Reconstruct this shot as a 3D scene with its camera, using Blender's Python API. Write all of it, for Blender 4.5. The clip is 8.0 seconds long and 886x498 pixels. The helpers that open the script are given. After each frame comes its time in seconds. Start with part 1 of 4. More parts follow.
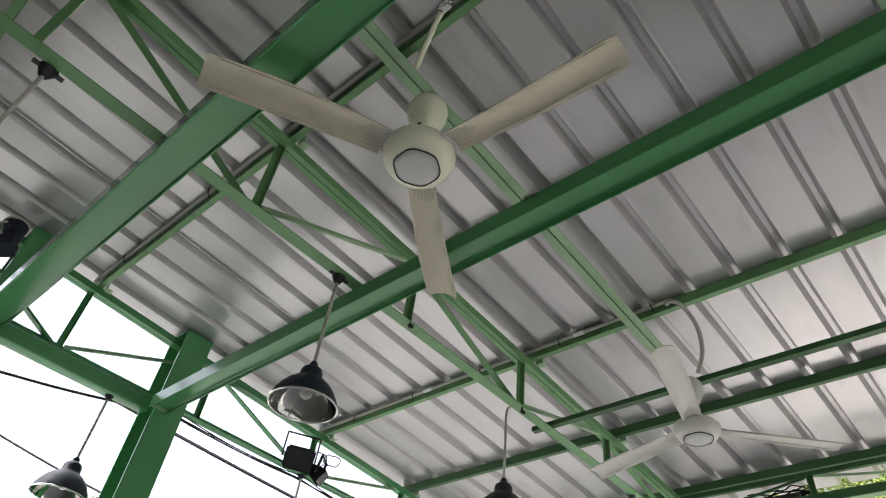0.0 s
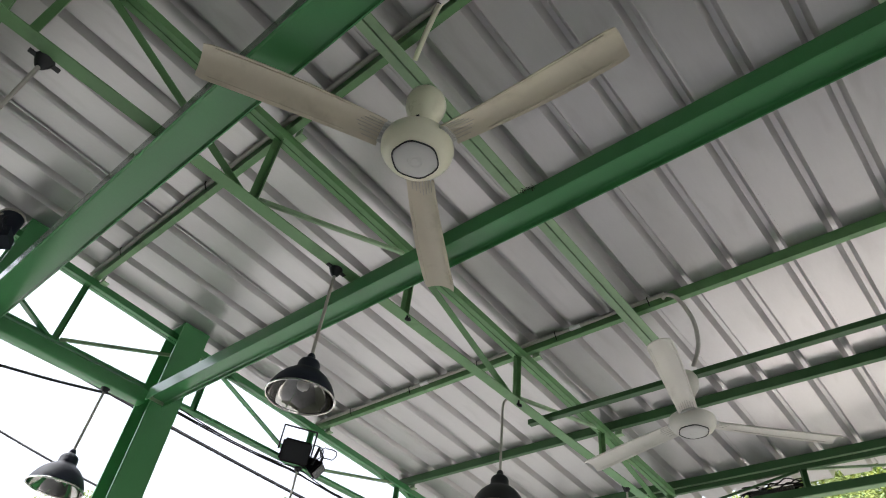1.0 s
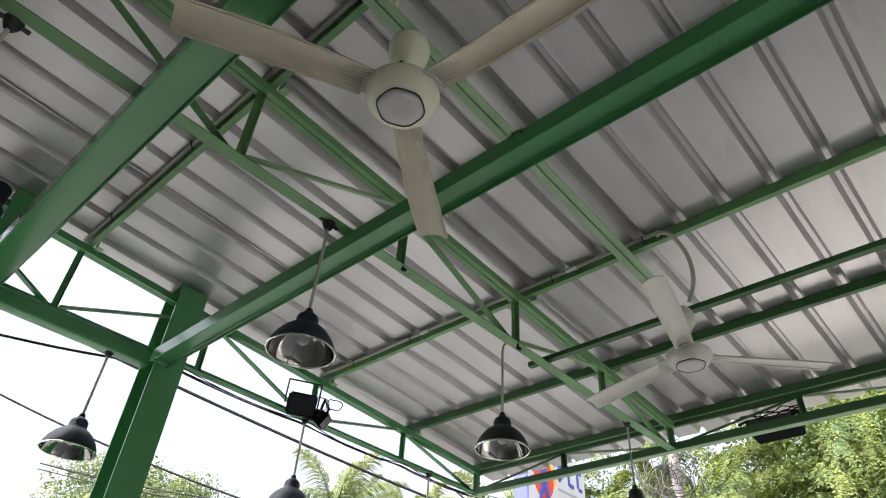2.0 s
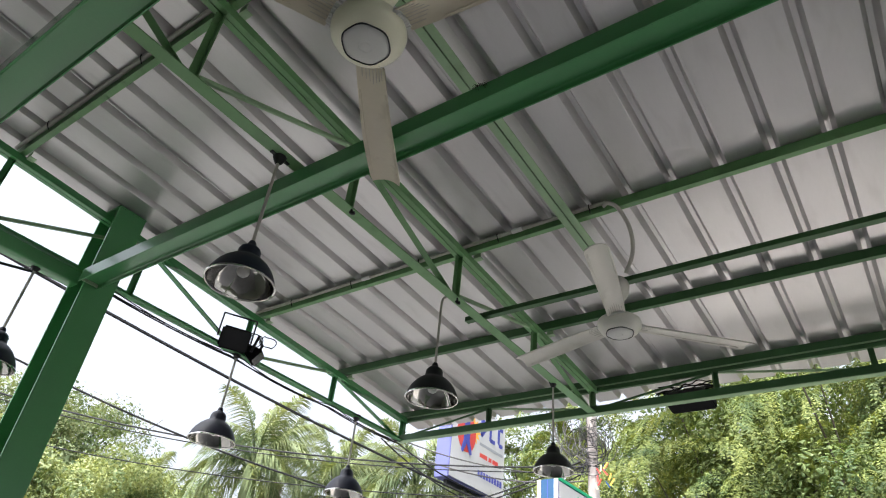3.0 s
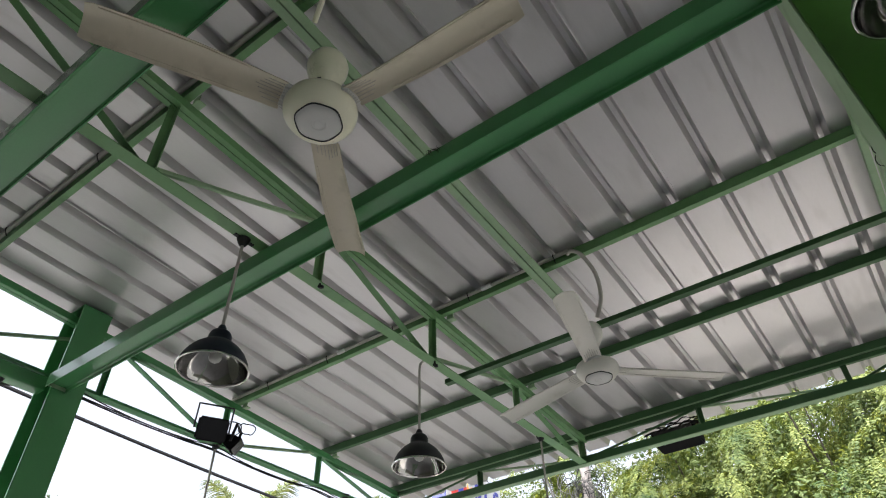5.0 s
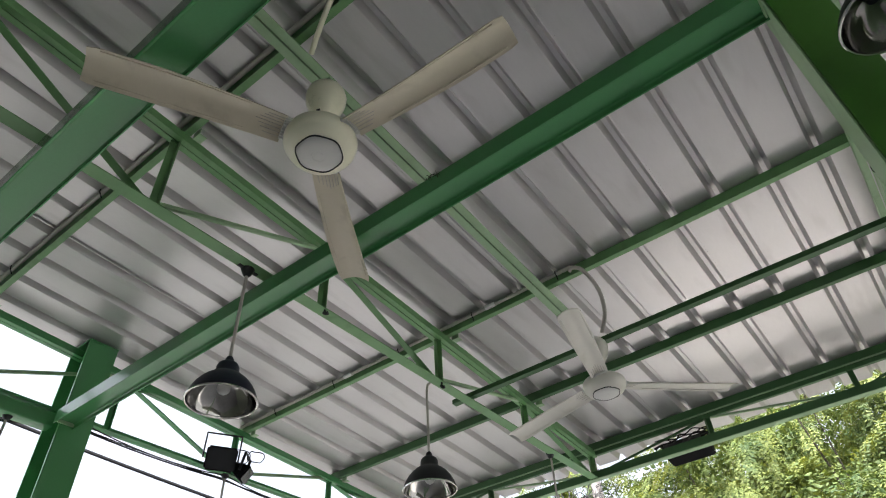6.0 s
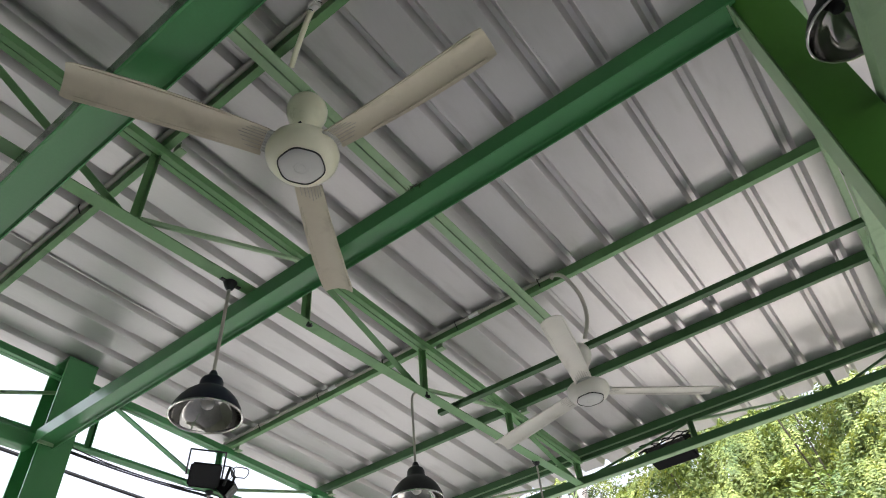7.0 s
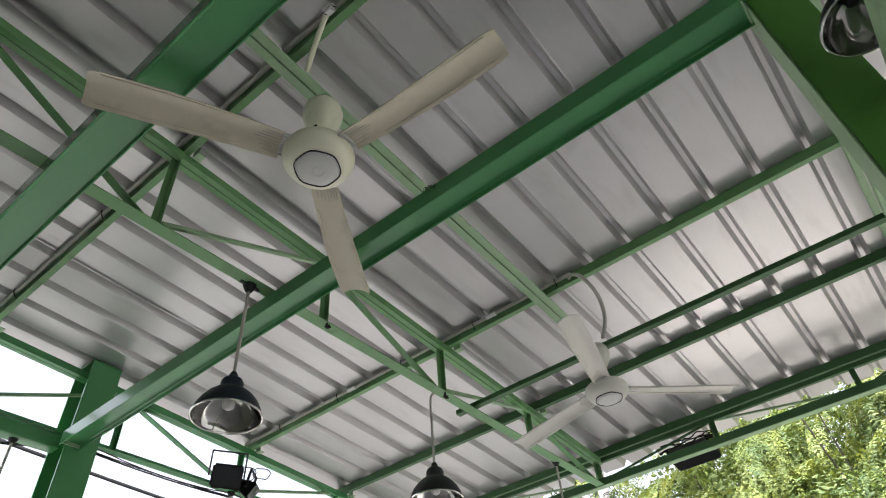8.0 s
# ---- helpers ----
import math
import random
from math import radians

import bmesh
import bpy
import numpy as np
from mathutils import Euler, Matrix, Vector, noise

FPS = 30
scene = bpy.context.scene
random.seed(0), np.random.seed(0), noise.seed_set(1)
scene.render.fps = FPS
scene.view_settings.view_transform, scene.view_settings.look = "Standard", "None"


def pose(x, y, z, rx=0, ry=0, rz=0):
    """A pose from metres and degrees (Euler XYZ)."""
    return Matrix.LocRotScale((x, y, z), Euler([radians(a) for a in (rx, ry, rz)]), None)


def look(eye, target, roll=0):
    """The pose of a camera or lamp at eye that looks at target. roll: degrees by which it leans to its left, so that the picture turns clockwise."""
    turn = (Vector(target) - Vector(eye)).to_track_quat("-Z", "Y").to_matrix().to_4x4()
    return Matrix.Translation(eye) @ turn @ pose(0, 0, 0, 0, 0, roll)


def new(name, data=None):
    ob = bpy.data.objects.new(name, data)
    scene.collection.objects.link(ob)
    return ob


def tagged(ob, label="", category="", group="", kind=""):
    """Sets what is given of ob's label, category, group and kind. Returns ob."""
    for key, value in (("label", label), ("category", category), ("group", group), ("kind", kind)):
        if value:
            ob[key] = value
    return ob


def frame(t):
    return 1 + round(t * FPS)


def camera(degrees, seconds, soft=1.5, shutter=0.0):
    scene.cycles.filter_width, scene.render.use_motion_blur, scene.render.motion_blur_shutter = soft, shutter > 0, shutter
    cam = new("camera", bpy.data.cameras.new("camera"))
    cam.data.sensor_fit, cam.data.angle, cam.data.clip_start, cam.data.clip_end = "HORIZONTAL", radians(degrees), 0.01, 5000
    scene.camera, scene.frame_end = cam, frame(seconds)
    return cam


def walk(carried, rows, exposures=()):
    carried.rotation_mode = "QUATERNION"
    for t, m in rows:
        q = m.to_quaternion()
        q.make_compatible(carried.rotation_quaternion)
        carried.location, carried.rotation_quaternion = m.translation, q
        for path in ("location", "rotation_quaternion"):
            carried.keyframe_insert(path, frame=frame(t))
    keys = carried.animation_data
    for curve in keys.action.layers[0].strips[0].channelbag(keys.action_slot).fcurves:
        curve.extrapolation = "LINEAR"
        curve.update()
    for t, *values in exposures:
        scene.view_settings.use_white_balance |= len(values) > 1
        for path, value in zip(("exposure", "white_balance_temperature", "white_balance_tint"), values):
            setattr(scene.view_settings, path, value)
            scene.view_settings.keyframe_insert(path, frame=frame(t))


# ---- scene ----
cam = camera(68.51, 8.0, soft=1.1)
PATH = [
    (0, (0.016, -0.006, 1.632), (-1.046, 1.004, 2.993), 8.09),
    (0.5, (0.018, -0.003, 1.625), (-1.030, 0.973, 3.021), 9.37),
    (1, (0.008, -0.007, 1.622), (-1.050, 1.020, 2.973), 7.85),
    (1.5, (0.012, -0.016, 1.627), (-1.104, 1.039, 2.908), 3.39),
    (1.7, (0.014, -0.004, 1.631), (-1.102, 1.069, 2.898), 3.59),
    (2.8, (0.008, 0.022, 1.599), (-1.058, 1.273, 2.739), 6.84),
    (3, (-0.000, 0.015, 1.600), (-1.025, 1.302, 2.737), 6.50),
    (3.5, (0.000, -0.000, 1.600), (-0.948, 1.375, 2.700), 5.72),
    (4, (-0.006, 0.025, 1.590), (-0.918, 1.481, 2.615), 3.08),
    (4.5, (0.023, 0.025, 1.568), (-0.858, 1.367, 2.761), 0.42),
    (5, (0.027, 0.008, 1.573), (-0.862, 1.244, 2.870), -1.26),
    (5.2, (0.044, 0.006, 1.581), (-0.839, 1.203, 2.918), -1.67),
    (6.5, (0.042, -0.039, 1.584), (-0.804, 1.188, 2.917), -4.76),
    (7, (0.044, -0.038, 1.571), (-0.768, 1.191, 2.924), -6.04),
    (7.5, (0.045, -0.047, 1.566), (-0.769, 1.156, 2.942), -6.02),
    (8, (0.055, -0.036, 1.555), (-0.798, 1.154, 2.917), -5.20),
]
walk(cam, [(t, look(eye, target, roll)) for t, eye, target, roll in PATH], exposures=[(0, 1.49, 6250, 10), (1.7, 1.22, 6250, 10), (3, 0.98, 6250, 10), (4, 0.94, 6250, 10), (5, 1.03, 6250, 10), (6.5, 1.37, 6250, 10), (8, 1.50, 6250, 10)])

# ---- world, sun, exposure ----
SUN_EL, SUN_AZ = 63.0, 176.0          # height, and bearing clockwise from +y
world = bpy.data.worlds.new("sky")
scene.world = world
world.use_nodes = True
wn = world.node_tree.nodes
sky = wn.new("ShaderNodeTexSky")
sky.sky_type, sky.sun_disc = "NISHITA", False
sky.sun_elevation, sky.sun_rotation = radians(SUN_EL), radians(SUN_AZ)
sky.air_density, sky.dust_density, sky.ozone_density = 0.8, 9.0, 0.6
wn["Background"].inputs[1].default_value = 0.15
haze = wn.new("ShaderNodeHueSaturation")          # humid white haze
haze.inputs["Saturation"].default_value, haze.inputs["Value"].default_value = 0.36, 1.85
world.node_tree.links.new(sky.outputs[0], haze.inputs["Color"])
world.node_tree.links.new(haze.outputs[0], wn["Background"].inputs[0])
sun = new("sun", bpy.data.lights.new("sun", "SUN"))
sun.data.energy, sun.data.angle, sun.data.color = 5.0, radians(0.5), (1.0, 0.95, 0.86)
_se, _sa = radians(SUN_EL), radians(SUN_AZ)
_to_sun = Vector((math.sin(_sa) * math.cos(_se), math.cos(_sa) * math.cos(_se), math.sin(_se)))
sun.matrix_world = look(_to_sun * 50, (0, 0, 0))


# ---- materials ----
def material(name, colour, rough=0.5, metal=0.0, vary=0.15, scale=6.0, fine=60.0, bump=0.15, stretch=(1, 1, 1), dirt=None, dirt_amount=0.5, coat=0.0, per_object=0.0, spread=0.12):
    """Principled paint or metal with broad and fine variation, optional stains and relief."""
    m = bpy.data.materials.new(name)
    m.use_nodes = True
    nt = m.node_tree
    n, lk = nt.nodes, nt.links
    b = n["Principled BSDF"]
    b.inputs["Metallic"].default_value = metal
    b.inputs["Coat Weight"].default_value = coat
    tc = n.new("ShaderNodeTexCoord")
    mp = n.new("ShaderNodeMapping")
    mp.inputs["Scale"].default_value = stretch
    lk.new(tc.outputs["Object"], mp.inputs[0])
    n1 = n.new("ShaderNodeTexNoise")
    n1.inputs["Scale"].default_value, n1.inputs["Detail"].default_value = scale, 5
    n2 = n.new("ShaderNodeTexNoise")
    n2.inputs["Scale"].default_value, n2.inputs["Detail"].default_value = fine, 3
    lk.new(mp.outputs[0], n1.inputs[0])
    lk.new(mp.outputs[0], n2.inputs[0])
    mix = n.new("ShaderNodeMix")
    mix.data_type = "RGBA"
    mix.inputs[6].default_value = (*[c * (1 - vary) for c in colour], 1)
    mix.inputs[7].default_value = (*[min(1, c * (1 + vary)) for c in colour], 1)
    add = n.new("ShaderNodeMath")
    add.operation = "MULTIPLY_ADD"
    lk.new(n2.outputs[0], add.inputs[0])
    add.inputs[1].default_value = 0.4
    sc = n.new("ShaderNodeMath")
    sc.operation = "MULTIPLY"
    lk.new(n1.outputs[0], sc.inputs[0])
    sc.inputs[1].default_value = 0.7
    lk.new(sc.outputs[0], add.inputs[2])
    lk.new(add.outputs[0], mix.inputs[0])
    out = mix.outputs[2]
    if per_object:
        oi = n.new("ShaderNodeObjectInfo")
        hsv = n.new("ShaderNodeHueSaturation")
        mr = n.new("ShaderNodeMapRange")
        mr.inputs[3].default_value, mr.inputs[4].default_value = 1 - per_object, 1 + per_object
        lk.new(oi.outputs["Random"], mr.inputs[0])
        lk.new(mr.outputs[0], hsv.inputs["Value"])
        lk.new(out, hsv.inputs["Color"])
        out = hsv.outputs[0]
    if dirt:
        n3 = n.new("ShaderNodeTexNoise")
        n3.inputs["Scale"].default_value, n3.inputs["Detail"].default_value = scale * 1.7, 8
        lk.new(mp.outputs[0], n3.inputs[0])
        rp = n.new("ShaderNodeValToRGB")
        rp.color_ramp.elements[0].position, rp.color_ramp.elements[1].position = 0.62 - dirt_amount * 0.2, 0.62 - dirt_amount * 0.2 + 0.14
        lk.new(n3.outputs[0], rp.inputs[0])
        fac = n.new("ShaderNodeMath")
        fac.operation = "MULTIPLY"
        fac.inputs[1].default_value = dirt_amount
        lk.new(rp.outputs[0], fac.inputs[0])
        m2 = n.new("ShaderNodeMix")
        m2.data_type = "RGBA"
        m2.inputs[7].default_value = (*dirt, 1)
        lk.new(fac.outputs[0], m2.inputs[0])
        lk.new(out, m2.inputs[6])
        out = m2.outputs[2]
    lk.new(out, b.inputs["Base Color"])
    rr = n.new("ShaderNodeMapRange")
    rr.inputs[3].default_value, rr.inputs[4].default_value = max(0.02, rough - spread), min(1, rough + spread)
    lk.new(add.outputs[0], rr.inputs[0])
    lk.new(rr.outputs[0], b.inputs["Roughness"])
    if bump:
        bp = n.new("ShaderNodeBump")
        bp.inputs["Strength"].default_value, bp.inputs["Distance"].default_value = bump, 0.004
        lk.new(add.outputs[0], bp.inputs["Height"])
        lk.new(bp.outputs[0], b.inputs["Normal"])
    return m


def leaf_material(name, colour, tip, through_light=0.45):
    """Two-tone leaf that lets light through; each leaf island differs a little."""
    m = bpy.data.materials.new(name)
    m.use_nodes = True
    n, lk = m.node_tree.nodes, m.node_tree.links
    b = n["Principled BSDF"]
    geo = n.new("ShaderNodeNewGeometry")
    mix = n.new("ShaderNodeMix")
    mix.data_type = "RGBA"
    mix.inputs[6].default_value, mix.inputs[7].default_value = (*colour, 1), (*tip, 1)
    tc = n.new("ShaderNodeTexCoord")          # boughs differ as well as leaves
    nz = n.new("ShaderNodeTexNoise")
    nz.inputs["Scale"].default_value, nz.inputs["Detail"].default_value = 1.1, 3
    lk.new(tc.outputs["Object"], nz.inputs[0])
    mr = n.new("ShaderNodeMapRange")
    mr.inputs[1].default_value, mr.inputs[2].default_value = 0.36, 0.64
    mr.inputs[3].default_value, mr.inputs[4].default_value = -0.45, 0.55
    lk.new(nz.outputs[0], mr.inputs[0])
    both = n.new("ShaderNodeMath")
    both.operation, both.use_clamp = "ADD", True
    half = n.new("ShaderNodeMath")
    half.operation = "MULTIPLY_ADD"
    half.inputs[1].default_value, half.inputs[2].default_value = 0.6, 0.2
    lk.new(geo.outputs["Random Per Island"], half.inputs[0])
    lk.new(half.outputs[0], both.inputs[0])
    lk.new(mr.outputs[0], both.inputs[1])
    lk.new(both.outputs[0], mix.inputs[0])
    lk.new(mix.outputs[2], b.inputs["Base Color"])
    b.inputs["Roughness"].default_value = 0.6
    b.inputs["Specular IOR Level"].default_value = 0.3
    tr = n.new("ShaderNodeBsdfTranslucent")
    gain = n.new("ShaderNodeMix")
    gain.data_type, gain.blend_type = "RGBA", "MULTIPLY"
    gain.inputs[0].default_value, gain.inputs[7].default_value = 1.0, (1.48, 1.3, 0.56, 1)
    lk.new(mix.outputs[2], gain.inputs[6])
    lk.new(gain.outputs[2], tr.inputs[0])
    ms = n.new("ShaderNodeMixShader")
    ms.inputs[0].default_value = through_light
    lk.new(b.outputs[0], ms.inputs[1])
    lk.new(tr.outputs[0], ms.inputs[2])
    lk.new(ms.outputs[0], n["Material Output"].inputs[0])
    return m


GREEN = material("green_gloss_paint", (0.082, 0.275, 0.105), 0.21, vary=0.13, scale=2.0, fine=90, bump=0.035, spread=0.06)
TRUSS_GREEN = material("weathered_green_paint", (0.140, 0.300, 0.118), 0.42, vary=0.15, scale=5, fine=60, bump=0.08, dirt=(0.06, 0.13, 0.045), dirt_amount=0.35)
# pale green paint; also the bounced light painted under the eave members
GREEN_PALE = material("pale_and_lit_green", (0.30, 0.44, 0.26), 0.5, vary=0.16, scale=4, fine=50, bump=0.12, dirt=(0.10, 0.17, 0.07), dirt_amount=0.3)
# column green with the floor's warm reflected light mixed into the colour
COLUMN_GREEN = material("warm_lit_green", (0.085, 0.25, 0.040), 0.36, vary=0.14, scale=3, fine=60, bump=0.05, dirt=(0.04, 0.11, 0.02), dirt_amount=0.3)
# deep green; on the far purlins its darkness stands for their shade
GREEN_DEEP = material("deep_and_shaded_green", (0.042, 0.118, 0.040), 0.5, vary=0.15, scale=3, fine=40, bump=0.1, dirt=(0.02, 0.06, 0.015), dirt_amount=0.3)
ZINC = material("galvanised_roof_metal", (0.55, 0.535, 0.535), 0.35, metal=0.62, vary=0.09, scale=2.2, fine=30, bump=0.006, stretch=(3, 0.7, 1), dirt=(0.40, 0.385, 0.38), dirt_amount=0.35, per_object=0.05, spread=0.06)
BLACK = material("black_enamel", (0.010, 0.011, 0.014), 0.55, vary=0.3, scale=10, bump=0.05)
MATT_BLACK = material("matt_black_casting", (0.006, 0.006, 0.007), 0.9, vary=0.3, scale=12, bump=0.1)
MATT_BLACK.node_tree.nodes["Principled BSDF"].inputs["Specular IOR Level"].default_value = 0.12
NAVY = material("dark_blue_enamel", (0.010, 0.013, 0.028), 0.5, vary=0.25, scale=10, bump=0.05)
CHROME = material("polished_rim", (0.72, 0.70, 0.67), 0.16, metal=1.0, vary=0.1, scale=14, fine=90, bump=0.08, spread=0.06)
REFLECTOR = material("dull_spun_reflector", (0.44, 0.43, 0.41), 0.09, metal=1.0, vary=0.2, scale=16, fine=70, bump=0.16, spread=0.06, dirt=(0.26, 0.25, 0.23), dirt_amount=0.35)
BULB = material("frosted_bulb_glass", (0.62, 0.61, 0.58), 0.25, vary=0.05, scale=10, bump=0.0)
CREAM = material("cream_plastic", (0.78, 0.76, 0.60), 0.3, vary=0.05, scale=8, fine=60, bump=0.03, dirt=(0.36, 0.32, 0.22), dirt_amount=0.2, coat=0.2)
CREAM_BLADE = material("cream_blade_enamel", (0.56, 0.51, 0.40), 0.4, vary=0.07, scale=6, fine=60, bump=0.03, dirt=(0.30, 0.26, 0.19), dirt_amount=0.35)
WHITE_BLADE = material("off_white_blade_enamel", (0.66, 0.64, 0.58), 0.35, vary=0.06, scale=6, fine=60, bump=0.03, dirt=(0.36, 0.33, 0.27), dirt_amount=0.25)
CAP_GREY = material("pale_grey_plastic", (0.55, 0.55, 0.53), 0.35, vary=0.04, scale=8, bump=0.02)
DARK_LINE = material("dark_groove", (0.02, 0.02, 0.02), 0.6, bump=0)
CONDUIT = material("grey_plastic_conduit", (0.42, 0.40, 0.36), 0.5, vary=0.1, scale=10)
CABLE = material("black_cable_rubber", (0.010, 0.010, 0.012), 0.8, vary=0.2, bump=0.0)
CABLE_GREY = material("grey_cable_rubber", (0.065, 0.062, 0.06), 0.75, vary=0.2, bump=0.0)
CONCRETE = material("worn_concrete", (0.30, 0.285, 0.275), 0.7, vary=0.2, scale=1.2, fine=30, bump=0.4, dirt=(0.20, 0.19, 0.185), dirt_amount=0.4)
GROUND = material("dry_ground", (0.10, 0.10, 0.10), 0.95, vary=0.25, scale=0.6, fine=12, bump=0.5, dirt=(0.07, 0.08, 0.05), dirt_amount=0.5)
PLASTER = material("painted_plaster", (0.34, 0.35, 0.28), 0.85, vary=0.1, scale=2, bump=0.2, dirt=(0.14, 0.15, 0.11), dirt_amount=0.3)
BARK = material("grey_bark", (0.07, 0.06, 0.047), 0.9, vary=0.35, scale=7, fine=40, bump=0.9, stretch=(1, 1, 0.3))
PALM_BARK = material("ringed_palm_bark", (0.20, 0.165, 0.135), 0.9, vary=0.3, scale=5, fine=40, bump=0.8, stretch=(0.4, 0.4, 3), dirt=(0.10, 0.085, 0.07), dirt_amount=0.5)
POLE = material("weathered_concrete_pole", (0.26, 0.235, 0.225), 0.85, vary=0.2, scale=5, bump=0.3, stretch=(1, 1, 0.4), dirt=(0.24, 0.2, 0.18), dirt_amount=0.4)
SIGN = material("faded_white_sign_sheet", (0.50, 0.50, 0.515), 0.5, vary=0.05, scale=2, bump=0.03, dirt=(0.38, 0.38, 0.39), dirt_amount=0.25)
WHITE = material("white_plastic", (0.78, 0.77, 0.76), 0.4, vary=0.04, scale=2, bump=0.03, dirt=(0.55, 0.54, 0.52), dirt_amount=0.2)
LILAC = material("blue_violet_sign_side", (0.10, 0.11, 0.29), 0.5, vary=0.06, bump=0.03)
BLUE = material("blue_sign_panel", (0.010, 0.060, 0.145), 0.4, vary=0.08, bump=0.03)
INK_BLUE = material("dark_blue_print", (0.05, 0.06, 0.33), 0.5, vary=0.05, bump=0)
INK_RED = material("red_print", (0.55, 0.05, 0.04), 0.5, vary=0.05, bump=0)
INK_ORANGE = material("orange_print", (0.85, 0.42, 0.05), 0.5, vary=0.05, bump=0)
INK_GREEN = material("green_print", (0.02, 0.36, 0.17), 0.5, vary=0.05, bump=0)
INK_GREY = material("grey_print", (0.28, 0.29, 0.32), 0.5, vary=0.05, bump=0)
YELLOW = material("pale_yellow_trim", (0.52, 0.49, 0.26), 0.5, vary=0.06, bump=0.03)
GLASS_DARK = material("dark_lamp_glass", (0.02, 0.02, 0.022), 0.08, vary=0.1, bump=0)
LEAF_A = leaf_material("bright_green_leaf", (0.036, 0.070, 0.021), (0.180, 0.216, 0.060), 0.31)
LEAF_B = leaf_material("deep_green_leaf", (0.086, 0.128, 0.050), (0.245, 0.285, 0.125), 0.32)
# leaf for crown interiors, with the shade there put into its colour
LEAF_SHADED = leaf_material("shaded_inner_leaf", (0.049, 0.087, 0.027), (0.134, 0.177, 0.056), 0.32)
LEAF_PALM = leaf_material("palm_leaf", (0.055, 0.095, 0.042), (0.19, 0.23, 0.115), 0.28)
LEAF_OLD = leaf_material("dry_leaf", (0.09, 0.065, 0.040), (0.19, 0.135, 0.08), 0.2)


# ---- building helpers ----
def mesh_from(name, verts, faces, mat, smooth=False):
    me = bpy.data.meshes.new(name)
    me.from_pydata([tuple(v) for v in verts], [], faces)
    me.materials.append(mat)
    if smooth:
        me.polygons.foreach_set("use_smooth", [True] * len(me.polygons))
    me.update()
    return me


def part(name, bm, mat, parent=None, label="", smooth=False):
    """Links a bmesh as one mesh object under a thing or a part."""
    me = bpy.data.meshes.new(name)
    bmesh.ops.recalc_face_normals(bm, faces=bm.faces)
    bm.to_mesh(me)
    bm.free()
    me.materials.append(mat)
    if smooth:
        me.polygons.foreach_set("use_smooth", [True] * len(me.polygons))
        me.set_sharp_from_angle(angle=radians(35))
    ob = new(name, me)
    if parent:
        ob.parent = parent
    if label:
        tagged(ob, label)
    return ob


def thing(name, at, label, category, group="", kind=""):
    ob = new(name)
    ob.empty_display_size = 0.05
    ob.matrix_basis = at if isinstance(at, Matrix) else Matrix.Translation(at)
    return tagged(ob, label, category, group, kind)


def sweep(bm, profile, p, q, side, closed=True):
    """Runs a flat profile (u along side, v along up) from p to q."""
    p, q, side = Vector(p), Vector(q), Vector(side)
    ahead = (q - p).normalized()
    side = (side - ahead * side.dot(ahead)).normalized()
    up = side.cross(ahead).normalized()
    if up.z < -0.01:
        up = -up
    a = [bm.verts.new(p + side * u + up * v) for u, v in profile]
    b = [bm.verts.new(q + side * u + up * v) for u, v in profile]
    k = len(profile)
    for i in range(k if closed else k - 1):
        j = (i + 1) % k
        bm.faces.new((a[i], a[j], b[j], b[i]))
    if closed:
        bm.faces.new(a)
        bm.faces.new(b[::-1])
    return bm


def box_profile(w, h, r=0.004, steps=2):
    """A rounded rectangle about the origin."""
    pts = []
    for cx, cy, a0 in ((w / 2 - r, h / 2 - r, 0), (-w / 2 + r, h / 2 - r, 90), (-w / 2 + r, -h / 2 + r, 180), (w / 2 - r, -h / 2 + r, 270)):
        for k in range(steps + 1):
            a = radians(a0 + 90 * k / steps)
            pts.append((cx + r * math.cos(a), cy + r * math.sin(a)))
    return pts


def channel_profile(w, h, t=0.004, lip=0.012):
    """A lipped channel: back at -w/2, open towards +u."""
    x, y = w / 2, h / 2
    return [(-x, -y), (x, -y), (x, -y + lip), (x - t, -y + lip), (x - t, -y + t), (-x + t, -y + t),
            (-x + t, y - t), (x - t, y - t), (x - t, y - lip), (x, y - lip), (x, y), (-x, y)]


def angle_profile(w, h, t=0.005):
    """An L section: foot at the bottom, leg up at -w/2."""
    x, y = w / 2, h / 2
    return [(-x, -y), (x, -y), (x, -y + t), (-x + t, -y + t), (-x + t, y), (-x, y)]


def flip(profile):
    return [(-u, v) for u, v in profile]


def bar(name, profile, p, q, side, mat, parent=None, label="", smooth=False):
    return part(name, sweep(bmesh.new(), profile, p, q, side), mat, parent, label, smooth)


def lathe(bm, rings, at=(0, 0, 0), n=40, cap=(False, False)):
    """Rings of (radius, z) turned about the z axis through at."""
    ax = Vector(at)
    loops = []
    for r, z in rings:
        loops.append([bm.verts.new(ax + Vector((r * math.cos(2 * math.pi * k / n), r * math.sin(2 * math.pi * k / n), z))) for k in range(n)])
    for a, b in zip(loops, loops[1:]):
        for k in range(n):
            bm.faces.new((a[k], a[(k + 1) % n], b[(k + 1) % n], b[k]))
    if cap[0]:
        bm.faces.new(loops[0])
    if cap[1]:
        bm.faces.new(loops[-1])
    return bm


